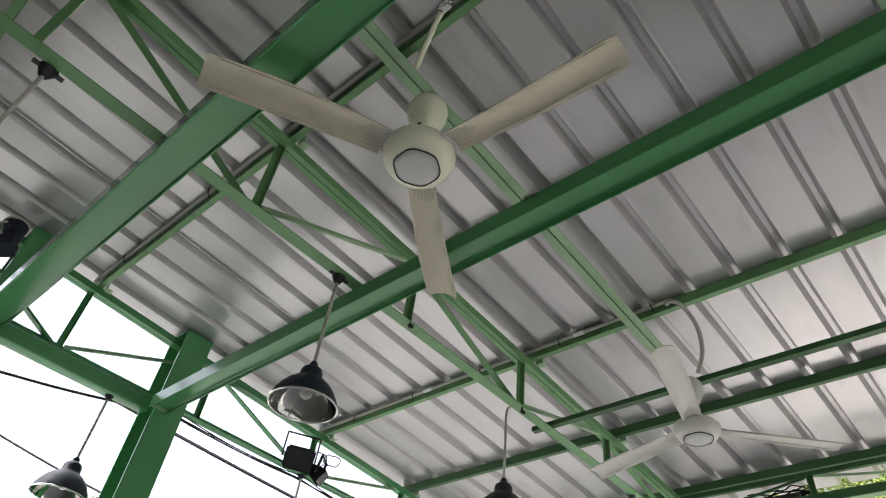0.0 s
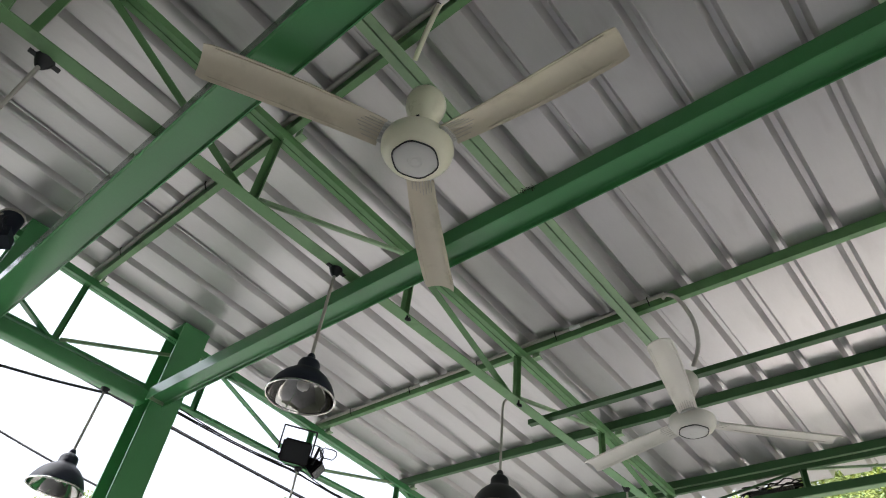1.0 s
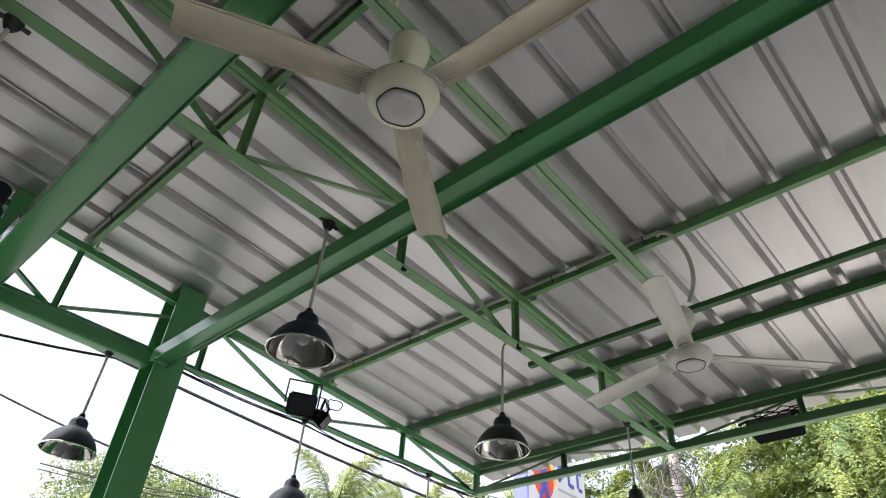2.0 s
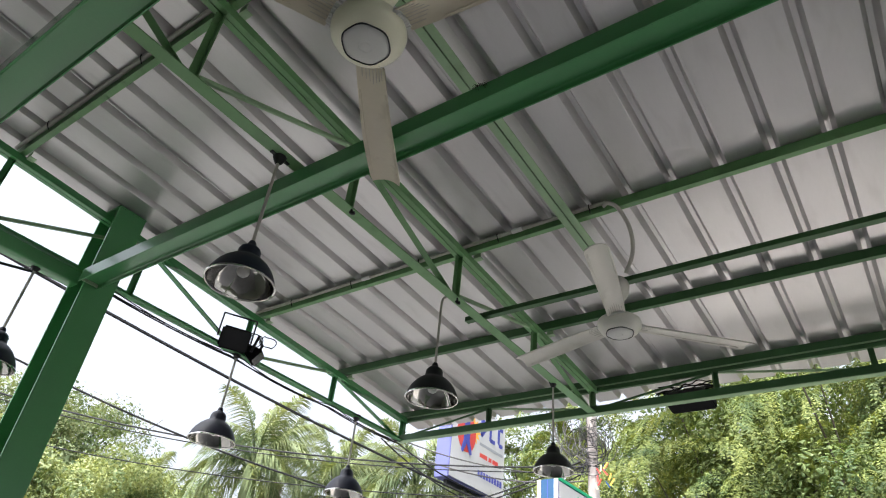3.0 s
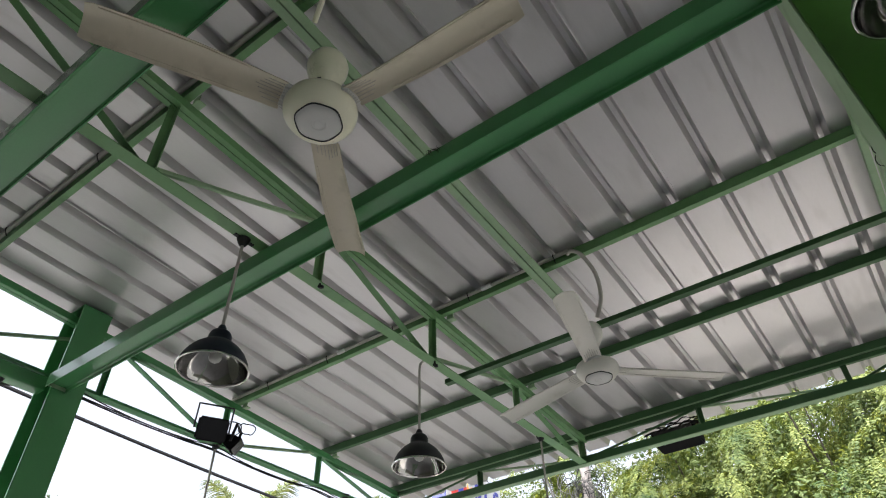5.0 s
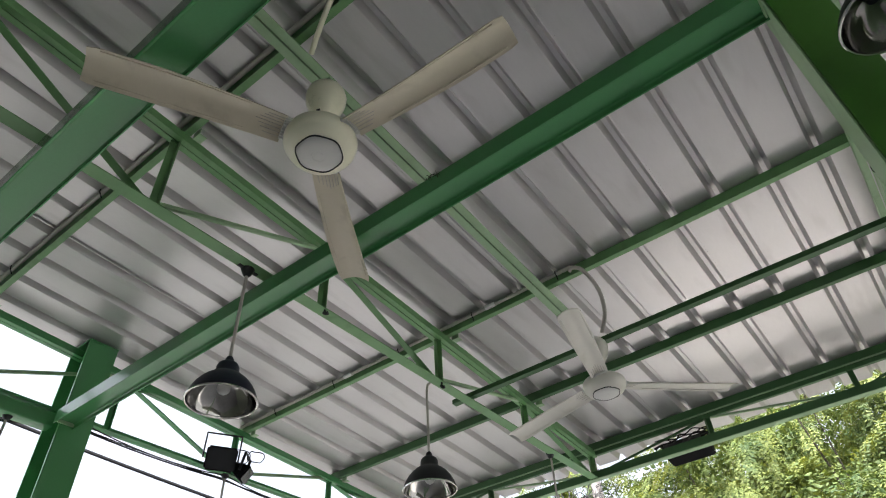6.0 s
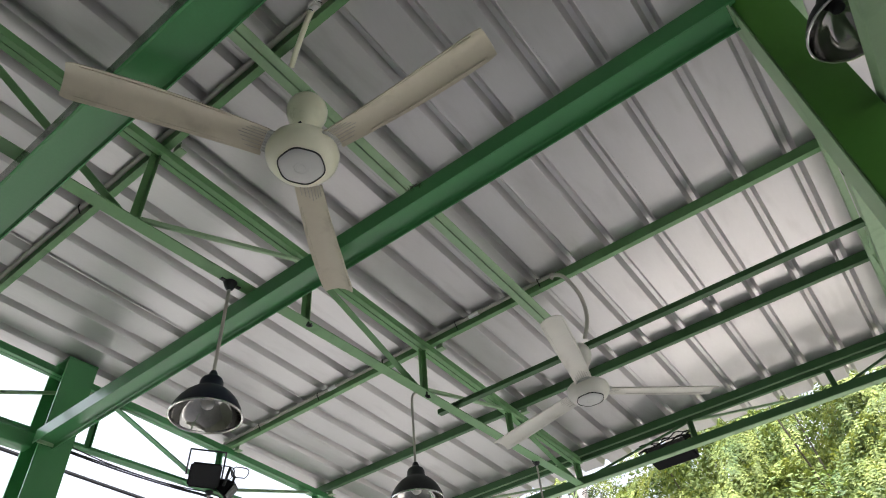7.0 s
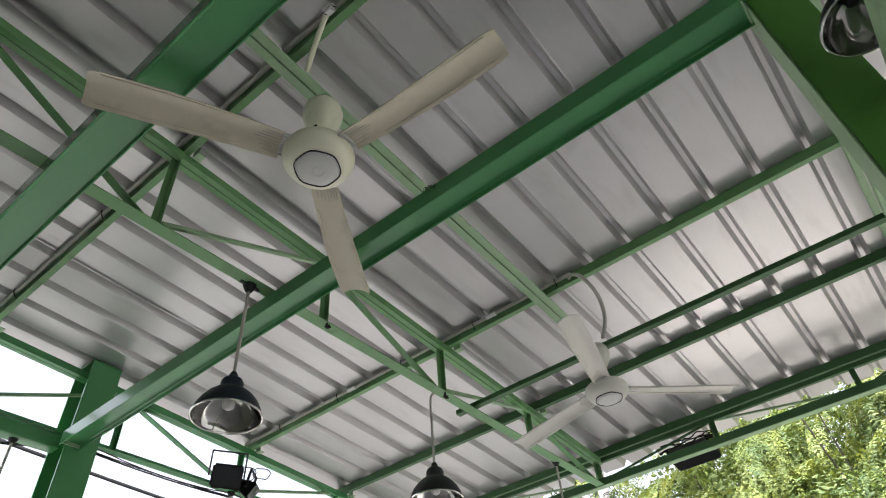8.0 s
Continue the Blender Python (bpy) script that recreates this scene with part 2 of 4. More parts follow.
def tube(name, points, r, mat, parent=None, label="", n=10):
    """A round tube along a smooth line through the points."""
    pts = [Vector(p) for p in points]
    line = []
    for i in range(len(pts) - 1):
        p0, p1, p2, p3 = pts[max(i - 1, 0)], pts[i], pts[i + 1], pts[min(i + 2, len(pts) - 1)]
        steps = 1 if len(pts) == 2 else 6
        for k in range(steps):
            t = k / steps
            line.append(0.5 * (2 * p1 + (p2 - p0) * t + (2 * p0 - 5 * p1 + 4 * p2 - p3) * t * t + (3 * p1 - p0 - 3 * p2 + p3) * t ** 3))
    line.append(pts[-1])
    bm = bmesh.new()
    rings = []
    ref = Vector((0.31, 0.72, 0.62))
    for i, c in enumerate(line):
        d = (line[min(i + 1, len(line) - 1)] - line[max(i - 1, 0)]).normalized()
        u = d.cross(ref).normalized()
        v = d.cross(u)
        rings.append([bm.verts.new(c + (u * math.cos(2 * math.pi * k / n) + v * math.sin(2 * math.pi * k / n)) * r) for k in range(n)])
    for a, b in zip(rings, rings[1:]):
        for k in range(n):
            bm.faces.new((a[k], a[(k + 1) % n], b[(k + 1) % n], b[k]))
    bm.faces.new(rings[0])
    bm.faces.new(rings[-1])
    return part(name, bm, mat, parent, label, smooth=True)


def sagging(p, q, sag, n=14):
    p, q = Vector(p), Vector(q)
    return [p.lerp(q, k / n) - Vector((0, 0, sag * 4 * (k / n) * (1 - k / n))) for k in range(n + 1)]


def slab(bm, lo, hi):
    bmesh.ops.create_cube(bm, size=1, matrix=Matrix.Translation([(a + b) / 2 for a, b in zip(lo, hi)]) @ Matrix.Diagonal([abs(b - a) for a, b in zip(lo, hi)] + [1]))
    return bm


# ---- the plan ----
X_VERGE, X_TRUSS, X_RAFTER, X_RIGHT = -3.93, -2.00, -1.25, 0.46
Y_BACK, Y_EAVE = -4.4, 4.65
PURLINS = (-3.35, -2.37, -1.39, -0.41, 0.773, 1.75, 2.73, 3.715, 4.642)
CHORD_Z = 3.585
RIB_X = -0.433                        # the lapped rib; pitch 0.25 m to its right, 0.2445 m to its left


def rib_x(k):
    return RIB_X + k * (0.25 if k > 0 else 0.2445)


def roof_z(y):
    return 4.147 - 0.065 * y


# ---- ground and closing walls ----
def ground_sheet():
    n = 60
    verts, faces = [], []
    for i in range(n + 1):
        for j in range(n + 1):
            u, v = (i / n * 2 - 1), (j / n * 2 - 1)
            verts.append((600 * u * abs(u) ** 1.5, 600 * v * abs(v) ** 1.5, -0.12))
    for i in range(n):
        for j in range(n):
            a = i * (n + 1) + j
            faces.append((a, a + n + 1, a + n + 2, a + 1))
    tagged(new("ground", mesh_from("ground", verts, faces, GROUND)), "dry bare ground with patches of grass", "ground", kind="structure")


ground_sheet()
tagged(part("floor", slab(bmesh.new(), (-4.6, -5.0, -0.11), (5.4, 5.3, 0.0)), CONCRETE), "worn pale grey concrete terrace floor", "floor", kind="structure")
# unseen slab, its tone and extent set to bounce sunlight under the eave
PAVING = material("pale_concrete_paving", (0.35, 0.335, 0.32), 0.85, vary=0.15, scale=1.0, fine=25, bump=0.3, dirt=(0.25, 0.245, 0.24), dirt_amount=0.4)
tagged(part("pavement", slab(bmesh.new(), (-2.4, 5.3, -0.118), (5.6, 9.5, -0.02)), PAVING), "unseen pale concrete paving added to bounce sunlight onto the eave roof", "pavement", kind="structure")
tagged(part("wall_back", slab(bmesh.new(), (-4.6, -5.0, 0.0), (5.4, -4.8, 4.9)), PLASTER), "plain painted plaster wall behind the terrace", "wall", kind="structure")
tagged(part("wall_side", slab(bmesh.new(), (5.2, -4.8, 0.0), (5.4, 5.0, 1.1)), PLASTER), "low painted plaster wall beside the terrace", "wall", kind="structure")
# added out of view to keep sky light off the rear left roof
tagged(part("shade_wall", slab(bmesh.new(), (-4.32, -4.8, 0.0), (-4.14, -0.42, 4.2)), PLASTER), "unseen plain plaster wall added to shade the rear roof", "wall", kind="structure")


# ---- roof sheets ----
def sheet_mesh(k0, k1, y0, y1, lift=0.0):
    """A ribbed metal sheet from rib k0 to rib k1, with slightly uneven pans; it lies on the purlins."""
    marks = [(rib_x(k0) - 0.0145, 0.0390)]
    for k in range(k0, k1 + 1):
        for dx, h in ((-0.035, 0), (-0.033, 0.001), (-0.0125, 0.043), (-0.0105, 0.044), (0.0105, 0.044), (0.0125, 0.043), (0.033, 0.001), (0.035, 0), (0.080, 0.0), (0.122, 0.0), (0.165, 0.0)):
            marks.append((rib_x(k) + dx, h))
    xs = sorted(m for m in set(marks) if rib_x(k0) - 0.015 < m[0] <= rib_x(k1) + 0.0355)
    xs.append((rib_x(k1) + 0.046, 0.0))          # the free edge lies past the rib, under the next sheet
    left, right = xs[0][0], xs[-1][0]
    ny = max(2, int((y1 - y0) / 0.16))
    verts, faces = [], []
    nx = len(xs)
    for layer in (0, 1):
        for j in range(ny + 1):
            y = y0 + (y1 - y0) * j / ny
            for x, h in xs:
                wob = 0.0012 * noise.noise((x * 5.0, y * 2.2, 3.0)) if h == 0 else 0.0
                verts.append((x, y, roof_z(y) + h + wob + lift + 0.0050 * (right - x) / (right - left) + layer * 0.0012))
    m = nx * (ny + 1)
    for j in range(ny):
        for i in range(nx - 1):
            a = j * nx + i
            faces.append((a, a + nx, a + nx + 1, a + 1))
            faces.append((m + a, m + a + 1, m + a + nx + 1, m + a + nx))
    for j in range(ny):
        for i in (0, nx - 1):
            a = j * nx + i
            faces.append((a, m + a, m + a + nx, a + nx))
    for i in range(nx - 1):
        for j in (0, ny):
            a = j * nx + i
            faces.append((a, a + 1, m + a + 1, m + a))
    me = mesh_from("roof_sheet", verts, faces, ZINC, smooth=True)
    me.set_sharp_from_angle(angle=radians(10))
    return me


roof = thing("roof", (0, 0, 0), "ribbed galvanised metal sheet roof on green steel purlins", "roof", kind="structure")
LAPS = (-15, -11, -7, -4, 0, 4, 8, 12, 16, 20, 23)
for i, (k0, k1) in enumerate(zip(LAPS, LAPS[1:])):
    lift = 0.004
    runs = ((Y_BACK - 0.5, 1.52), (1.36, Y_EAVE + 0.40)) if i < 1 else ((Y_BACK - 0.5, Y_EAVE + 0.40),)
    for k, (ya, yb) in enumerate(runs):
        new("roof_sheet", sheet_mesh(k0, k1, ya, yb, lift - (0.0035 if len(runs) > 1 and k == 0 else 0))).parent = roof

# ---- purlins ----
for y in PURLINS:
    last = y == PURLINS[-1]
    h = 0.056 if last else 0.060
    prof = channel_profile(0.04 if last else 0.034, h, lip=0.012)
    zc = roof_z(y + 0.025) - h / 2
    x1 = X_RIGHT + 4.7
    pu = thing("purlin", (X_VERGE - 0.05, y + 0.025, zc), "green painted steel channel purlin under the roof sheets", "purlin", "roof purlins")
    # purlins towards the eave have their shade put into a deeper green
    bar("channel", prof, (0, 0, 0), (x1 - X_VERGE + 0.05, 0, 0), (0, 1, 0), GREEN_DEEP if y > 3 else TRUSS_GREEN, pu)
    for xc in (X_VERGE, X_TRUSS, X_RIGHT):
        bar("cleat", angle_profile(0.04, 0.04, 0.004), (xc - X_VERGE + 0.05 + 0.05, 0.045, -h / 2 - 0.002), (xc - X_VERGE + 0.05 + 0.10, 0.045, -h / 2 - 0.002), (0, 1, 0), GREEN_PALE, pu, "small steel cleat")

# wiring pipes along two of the purlins
for y, xe in ((0.773, 0.2), (2.73, -1.04)):
    zc = roof_z(y) - 0.022
    p = tagged(tube("conduit", [(X_VERGE, y - 0.012, zc), (xe, y - 0.012, zc)], 0.0115, CONDUIT), "grey wiring conduit strapped along a purlin", "conduit", "wiring conduits")
    for k in range(5):
        x = X_VERGE + 0.4 + (xe - X_VERGE - 0.5) * k / 4
        tube("strap", [(x, y - 0.006, zc - 0.040), (x + 0.003, y - 0.018, zc - 0.026), (x, y - 0.026, zc - 0.006), (x, y - 0.025, zc + 0.010)], 0.003, CABLE, p, "black cable tie")
        if k % 2:
            tube("coupling", [(x + 0.1, y - 0.013, zc), (x + 0.17, y - 0.013, zc)], 0.0145, WHITE, p, "pale pipe coupling")


# ---- trusses along the slope ----
POSTS = (-3.14, -2.16, -1.18, -0.20, 0.773, 1.73, 2.69, 3.66, 4.63)


def slope_truss(x, mat, label):
    t = thing("roof_truss", (x, 0, 0), label, "truss", "roof trusses")
    top = lambda y: roof_z(y) - 0.060 - 0.023
    for dx, pr in ((-0.014, angle_profile(0.03, 0.045)), (0.022, flip(angle_profile(0.03, 0.045)))):
        bar("top_chord", pr, (dx, Y_BACK, top(Y_BACK)), (dx, Y_EAVE + 0.03, top(Y_EAVE + 0.03)), (1, 0, 0), mat, t)
    bar("bottom_chord", angle_profile(0.066, 0.05), (0, Y_BACK, CHORD_Z), (0, Y_EAVE - 0.02, CHORD_Z), (1, 0, 0), mat, t)
    for y in POSTS:
        bar("post", angle_profile(0.034, 0.034, 0.004), (0.004, y, CHORD_Z - 0.02), (0.004, y, top(y) + 0.015), (1, 0, 0), mat, t)
    for k, (ya, yb) in enumerate(zip(POSTS, POSTS[1:])):
        rise = k % 2 == 0
        za, zb = (CHORD_Z, top(yb)) if rise else (top(ya), CHORD_Z)
        if rise:
            bar("diagonal", box_profile(0.022, 0.022, 0.005), (0.0, ya + 0.03, za + 0.01), (0.0, yb - 0.03, zb), (1, 0, 0), GREEN_PALE, t, "pale green square rod")
        else:
            bar("diagonal", angle_profile(0.04, 0.035, 0.004), (-0.01, ya + 0.03, za), (-0.01, yb - 0.04, zb + 0.01), (1, 0, 0), mat, t)
    return t


slope_truss(X_TRUSS, TRUSS_GREEN, "green painted steel angle roof truss with thin diagonals")
slope_truss(X_VERGE, GREEN, "green steel verge truss along the open side")
slope_truss(X_RIGHT, GREEN_PALE, "pale green steel truss along the terrace side")

# rafter of two angles back to back under the purlins
raf = thing("rafter", (X_RAFTER, 0, 0), "green rafter made of two steel angles back to back", "rafter")
for dx, pr in ((-0.024, flip(angle_profile(0.04, 0.045))), (0.024, angle_profile(0.04, 0.045))):
    z0, z1 = roof_z(Y_BACK) - 0.083, roof_z(3.03) - 0.083
    bar("angle", pr, (dx, Y_BACK, z0), (dx, 3.03, z1), (1, 0, 0), GREEN_PALE, raf)

# ---- eave truss ----
ev = thing("eave_truss", (0, Y_EAVE, 0), "dark green steel eave truss with posts and thin diagonals", "truss")
EV = (-3.93, -2.974, -2.0, -1.05, -0.068, 0.46, 1.5, 2.5, 3.5, 4.5)
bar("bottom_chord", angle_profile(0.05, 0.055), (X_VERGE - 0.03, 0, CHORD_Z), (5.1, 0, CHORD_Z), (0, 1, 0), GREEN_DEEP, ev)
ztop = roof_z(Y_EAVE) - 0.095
# added plate: light bounced onto the chord's underside, painted pale
part("flange", slab(bmesh.new(), (X_VERGE - 0.03, -0.027, CHORD_Z - 0.034), (5.1, 0.027, CHORD_Z - 0.0285)), GREEN_PALE, ev, "chord underside, bounced light painted pale")
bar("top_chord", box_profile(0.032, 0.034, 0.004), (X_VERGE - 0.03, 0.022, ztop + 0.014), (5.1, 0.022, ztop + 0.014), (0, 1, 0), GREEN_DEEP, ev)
# added strip: the purlin's lit underside, painted as a pale line
part("lit_edge", slab(bmesh.new(), (X_VERGE - 0.03, -0.008, ztop + 0.0315), (5.1, 0.030, ztop + 0.0370)), GREEN_PALE, ev, "lit purlin underside painted as a pale strip")
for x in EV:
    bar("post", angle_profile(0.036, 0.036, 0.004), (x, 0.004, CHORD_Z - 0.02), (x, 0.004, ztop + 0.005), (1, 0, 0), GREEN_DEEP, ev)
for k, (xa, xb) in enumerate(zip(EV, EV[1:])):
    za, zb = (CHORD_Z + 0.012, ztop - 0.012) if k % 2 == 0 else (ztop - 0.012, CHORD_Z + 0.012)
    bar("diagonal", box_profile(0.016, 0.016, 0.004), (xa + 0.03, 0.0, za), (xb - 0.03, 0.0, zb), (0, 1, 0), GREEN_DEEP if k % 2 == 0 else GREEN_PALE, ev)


# ---- main beams and columns ----
def main_beam(y0, y1, z0, z1, x0, x1, d):
    b = thing("main_beam", (0, (y0 + y1) / 2, 0), "green gloss-painted steel trough beam between the columns", "beam", "main beams")
    w, h = (y1 - y0), z1 - z0
    r, t = 0.004, 0.007          # rounded edges, wall; d is the depth of the trough below
    prof = [(-w / 2 + r, h / 2), (-w / 2, h / 2 - r), (-w / 2, -h / 2 + 0.002), (-w / 2 + 0.002, -h / 2), (-w / 2 + t - 0.002, -h / 2), (-w / 2 + t, -h / 2 + 0.002),
            (-w / 2 + t, -h / 2 + d - 0.006), (-w / 2 + t + 0.006, -h / 2 + d), (w / 2 - t - 0.006, -h / 2 + d), (w / 2 - t, -h / 2 + d - 0.006),
            (w / 2 - t, -h / 2 + 0.002), (w / 2 - t + 0.002, -h / 2), (w / 2 - 0.002, -h / 2), (w / 2, -h / 2 + 0.002), (w / 2, h / 2 - r), (w / 2 - r, h / 2)]
    bar("trough", prof, (x0, 0, (z0 + z1) / 2), (x1, 0, (z0 + z1) / 2), (0, 1, 0), GREEN, b)
    for xe in (x0 + 0.01, x1 - 0.03):
        part("end_plate", slab(bmesh.new(), (xe, -w / 2 + t, z0 + 0.008), (xe + 0.006, w / 2 - t, z0 + d)), GREEN_PALE, b, "welded end plate")
    return b


main_beam(1.366, 1.485, 3.44, 3.527, -3.80, 0.30, 0.028)
main_beam(0.31, 0.455, 3.44, 3.555, -3.80, 0.30, 0.014)


def i_profile(w, h, t=0.011):
    """An I section: flanges at both ends of u, a web between them."""
    x, y = w / 2, h / 2
    return [(-x, -y), (-x + t, -y), (-x + t, -t / 2), (x - t, -t / 2), (x - t, -y), (x, -y), (x, y), (x - t, y), (x - t, t / 2), (-x + t, t / 2), (-x + t, y), (-x, y)]


def column(x0, x1, y0, y1, label, mat=GREEN, open_sides=False):
    c = thing("column", ((x0 + x1) / 2, (y0 + y1) / 2, 0), label, "column", "steel columns")
    top = roof_z(y1) - 0.002
    if open_sides:
        bar("shaft", i_profile(x1 - x0, y1 - y0), (0, 0, 0), (0, 0, top), (1, 0, 0), mat, c)
    else:
        bar("shaft", box_profile(x1 - x0, y1 - y0, 0.004, 2), (0, 0, 0), (0, 0, top), (1, 0, 0), mat, c, smooth=True)
    bar("base_plate", box_profile(x1 - x0 + 0.12, y1 - y0 + 0.12, 0.01), (0, 0, 0), (0, 0, 0.012), (1, 0, 0), GREEN_DEEP, c)
    bar("cap_plate", box_profile(x1 - x0 + 0.006, y1 - y0 + 0.006, 0.004), (0, 0, top - 0.012), (0, 0, top), (1, 0, 0), GREEN, c)
    return c


column(-4.02, -3.80, 1.40, 1.59, "green I-section steel column reaching up to the roof", open_sides=True)
column(-4.02, -3.80, 0.30, 0.47, "green I-section steel column reaching up to the roof", open_sides=True)
column(0.285, 0.412, 1.40, 1.60, "green box-section steel column beside the lamp, tinted by warm bounce", COLUMN_GREEN)

tagged(bar("cover_plate", box_profile(0.006, 0.19, 0.002), (0.281, 1.50, 0.02), (0.281, 1.50, roof_z(1.6) - 0.02), (1, 0, 0), GREEN_PALE), "pale green steel cover plate on a column", "plate")

# side beam between the two columns of the open side
tagged(bar("side_beam", box_profile(0.10, 0.085, 0.01, 3), (X_VERGE, Y_BACK, 3.50), (X_VERGE, 1.40, 3.50), (1, 0, 0), GREEN, smooth=True), "green steel side beam between the columns", "beam")

# low side rail past the column of the terrace side
tagged(bar("side_rail", box_profile(0.11, 0.065, 0.006, 2), (0.474, Y_BACK, 2.848), (0.474, 1.75, 2.848), (1, 0, 0), GREEN_PALE, smooth=True), "pale green steel side rail passing beside a column", "rail")

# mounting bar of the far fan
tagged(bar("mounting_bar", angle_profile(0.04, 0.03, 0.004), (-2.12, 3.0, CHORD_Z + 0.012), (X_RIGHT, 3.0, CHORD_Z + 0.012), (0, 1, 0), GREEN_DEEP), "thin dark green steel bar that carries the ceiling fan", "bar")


# ---- pendant lamps ----
def fluted(bm):
    """Presses shallow upright flutes into a turned reflector."""
    for v in bm.verts:
        r = math.hypot(v.co.x, v.co.y)
        k = 1.0 - 0.020 * (1 - math.cos(9 * math.atan2(v.co.y, v.co.x))) * min(1, r / 0.05) * min(1, max(0, (0.15 - r) / 0.02))
        v.co.x, v.co.y = v.co.x * k, v.co.y * k
    return bm


def pendant(x, y, z_top, z_neck, hook=None, mat=NAVY, size=1.0, bulb=True):
    """A bell shade on a rod: the rod hangs at z_top and the shade's neck begins at z_neck."""
    p = thing("pendant_lamp", (x, y, z_neck), "dark bell-shaped pendant lamp with spun metal inside on a rod", "lamp", "pendant lamps")
    p.scale = (size, size, size)
    L = (z_top - z_neck) / size
    if hook:
        tube("rod", [(0, 0, 0), (0, 0, L * 0.5), (0, 0, L - 0.03), (hook[0] * 0.35, hook[1] * 0.35, L + 0.004), (hook[0], hook[1], L + 0.006)], 0.008, CONDUIT, p, "grey conduit rod")
    else:
        tube("rod", [(0, 0, 0), (0, 0, L)], 0.0085, CONDUIT, p, "grey conduit rod")
    lathe_bm = lathe(bmesh.new(), [(0.0, 0.012), (0.014, 0.012), (0.02, 0.0), (0.02, -0.012), (0.03, -0.018), (0.046, -0.03), (0.053, -0.045), (0.055, -0.075), (0.06, -0.085),
                                   (0.085, -0.100), (0.11, -0.122), (0.132, -0.150), (0.149, -0.182), (0.158, -0.208), (0.161, -0.222), (0.158, -0.222),
                                   (0.155, -0.207), (0.146, -0.181), (0.129, -0.151), (0.107, -0.125)])
    shade = part("shade", lathe_bm, mat, p, "dark enamelled bell shade", smooth=True)
    part("reflector", fluted(lathe(bmesh.new(), [(0.1545, -0.216), (0.151, -0.205), (0.142, -0.181), (0.125, -0.152), (0.103, -0.127), (0.078, -0.107), (0.052, -0.092), (0.02, -0.084), (0.0, -0.083)], n=72)), REFLECTOR, shade, "dull spun metal inside", smooth=True)
    part("rim", lathe(bmesh.new(), [(0.1615, -0.216), (0.164, -0.219), (0.164, -0.225), (0.160, -0.227), (0.156, -0.225), (0.1545, -0.219)]), CHROME, shade, "bright rolled rim", smooth=True)
    part("socket", lathe(bmesh.new(), [(0.0, -0.118), (0.018, -0.118), (0.024, -0.112), (0.026, -0.096), (0.026, -0.080)], n=20), BLACK, p, "black lamp socket", smooth=True)
    if bulb:
        part("bulb", lathe(bmesh.new(), [(0.0, -0.186), (0.012, -0.184), (0.024, -0.176), (0.030, -0.162), (0.029, -0.147), (0.022, -0.130), (0.016, -0.117)], n=24), BULB, p, "unlit frosted bulb", smooth=True)
    if not hook:
        cup = lathe(bmesh.new(), [(0.0, L - 0.030), (0.012, L - 0.030), (0.020, L - 0.022), (0.032, L + 0.004), (0.038, L + 0.022), (0.0, L + 0.022)], n=20)
        part("ceiling_hook", cup, BLACK, p, "black cone-shaped ceiling cup", smooth=True)
        ear = slab(bmesh.new(), (-0.011, -0.062, L + 0.012), (0.011, 0.062, L + 0.018))
        part("fixing_strap", ear, BLACK, p, "black fixing strap")
    return p


pendant(-2.02, 1.288, 3.545, 3.075, size=0.87)
pendant(-2.10, 2.70, 3.59, 3.155, hook=(0.09, -0.01), mat=BLACK, size=0.91)
pendant(-3.93, 2.655, 3.56, 3.135)
pendant(-2.03, 4.02, 3.56, 3.12, mat=BLACK, size=0.84)
pendant(-3.93, 4.01, 3.56, 3.135)
pendant(-3.94, 1.17, 3.46, 3.05, size=0.93)
pendant(-2.06, -0.115, 3.545, 3.09, size=0.94)
pendant(0.435, 1.24, 3.60, 3.085, mat=BLACK, size=0.66, bulb=False)


# ---- ceiling fans ----
def blade_mesh(r0, r1, w0, w1, pitch, dish=0.018, curl=0.0):
    """A pressed blade along +x from r0 to r1: wide, slightly dished and twisted, with thickness and a rounded tip."""
    n, m = 26, 8
    verts, faces = [], []
    for layer in (1, -1):
        for i in range(n + 1):
            s = i / n
            x = r0 + (r1 - r0) * s
            w = w0 + (w1 - w0) * min(1, s * 1.6)
            if s > 0.93:
                w *= math.sqrt(max(0.0, 1 - ((s - 0.93) / 0.075) ** 2)) * 0.16 + 0.84
            for j in range(m + 1):
                c = j / m * 2 - 1
                y = c * w / 2
                z = dish * (1 - c * c) - dish * 0.4 + layer * 0.0022
                a = radians(pitch * (1 - 0.25 * s))
                verts.append((x, y * math.cos(a) - z * math.sin(a) + curl * s * s, y * math.sin(a) + z * math.cos(a)))
    k = (n + 1) * (m + 1)
    for i in range(n):
        for j in range(m):
            a = i * (m + 1) + j
            faces.append((a, a + m + 1, a + m + 2, a + 1))
            faces.append((k + a, k + a + 1, k + a + m + 2, k + a + m + 1))
    for i in range(n):
        for j in (0, m):
            a = i * (m + 1) + j
            faces.append((a, k + a, k + a + m + 1, a + m + 1))
    for j in range(m):
        for i in (0, n):
            a = i * (m + 1) + j
            faces.append((a, a + 1, k + a + 1, k + a))
    return verts, faces


def hexagon(bm):
    """Presses a turned shape into a softly rounded hexagon."""
    for v in bm.verts:
        k = 1.0 - 0.024 * (1 - math.cos(6 * math.atan2(v.co.y, v.co.x)))
        v.co.x, v.co.y = v.co.x * k, v.co.y * k
    return bm


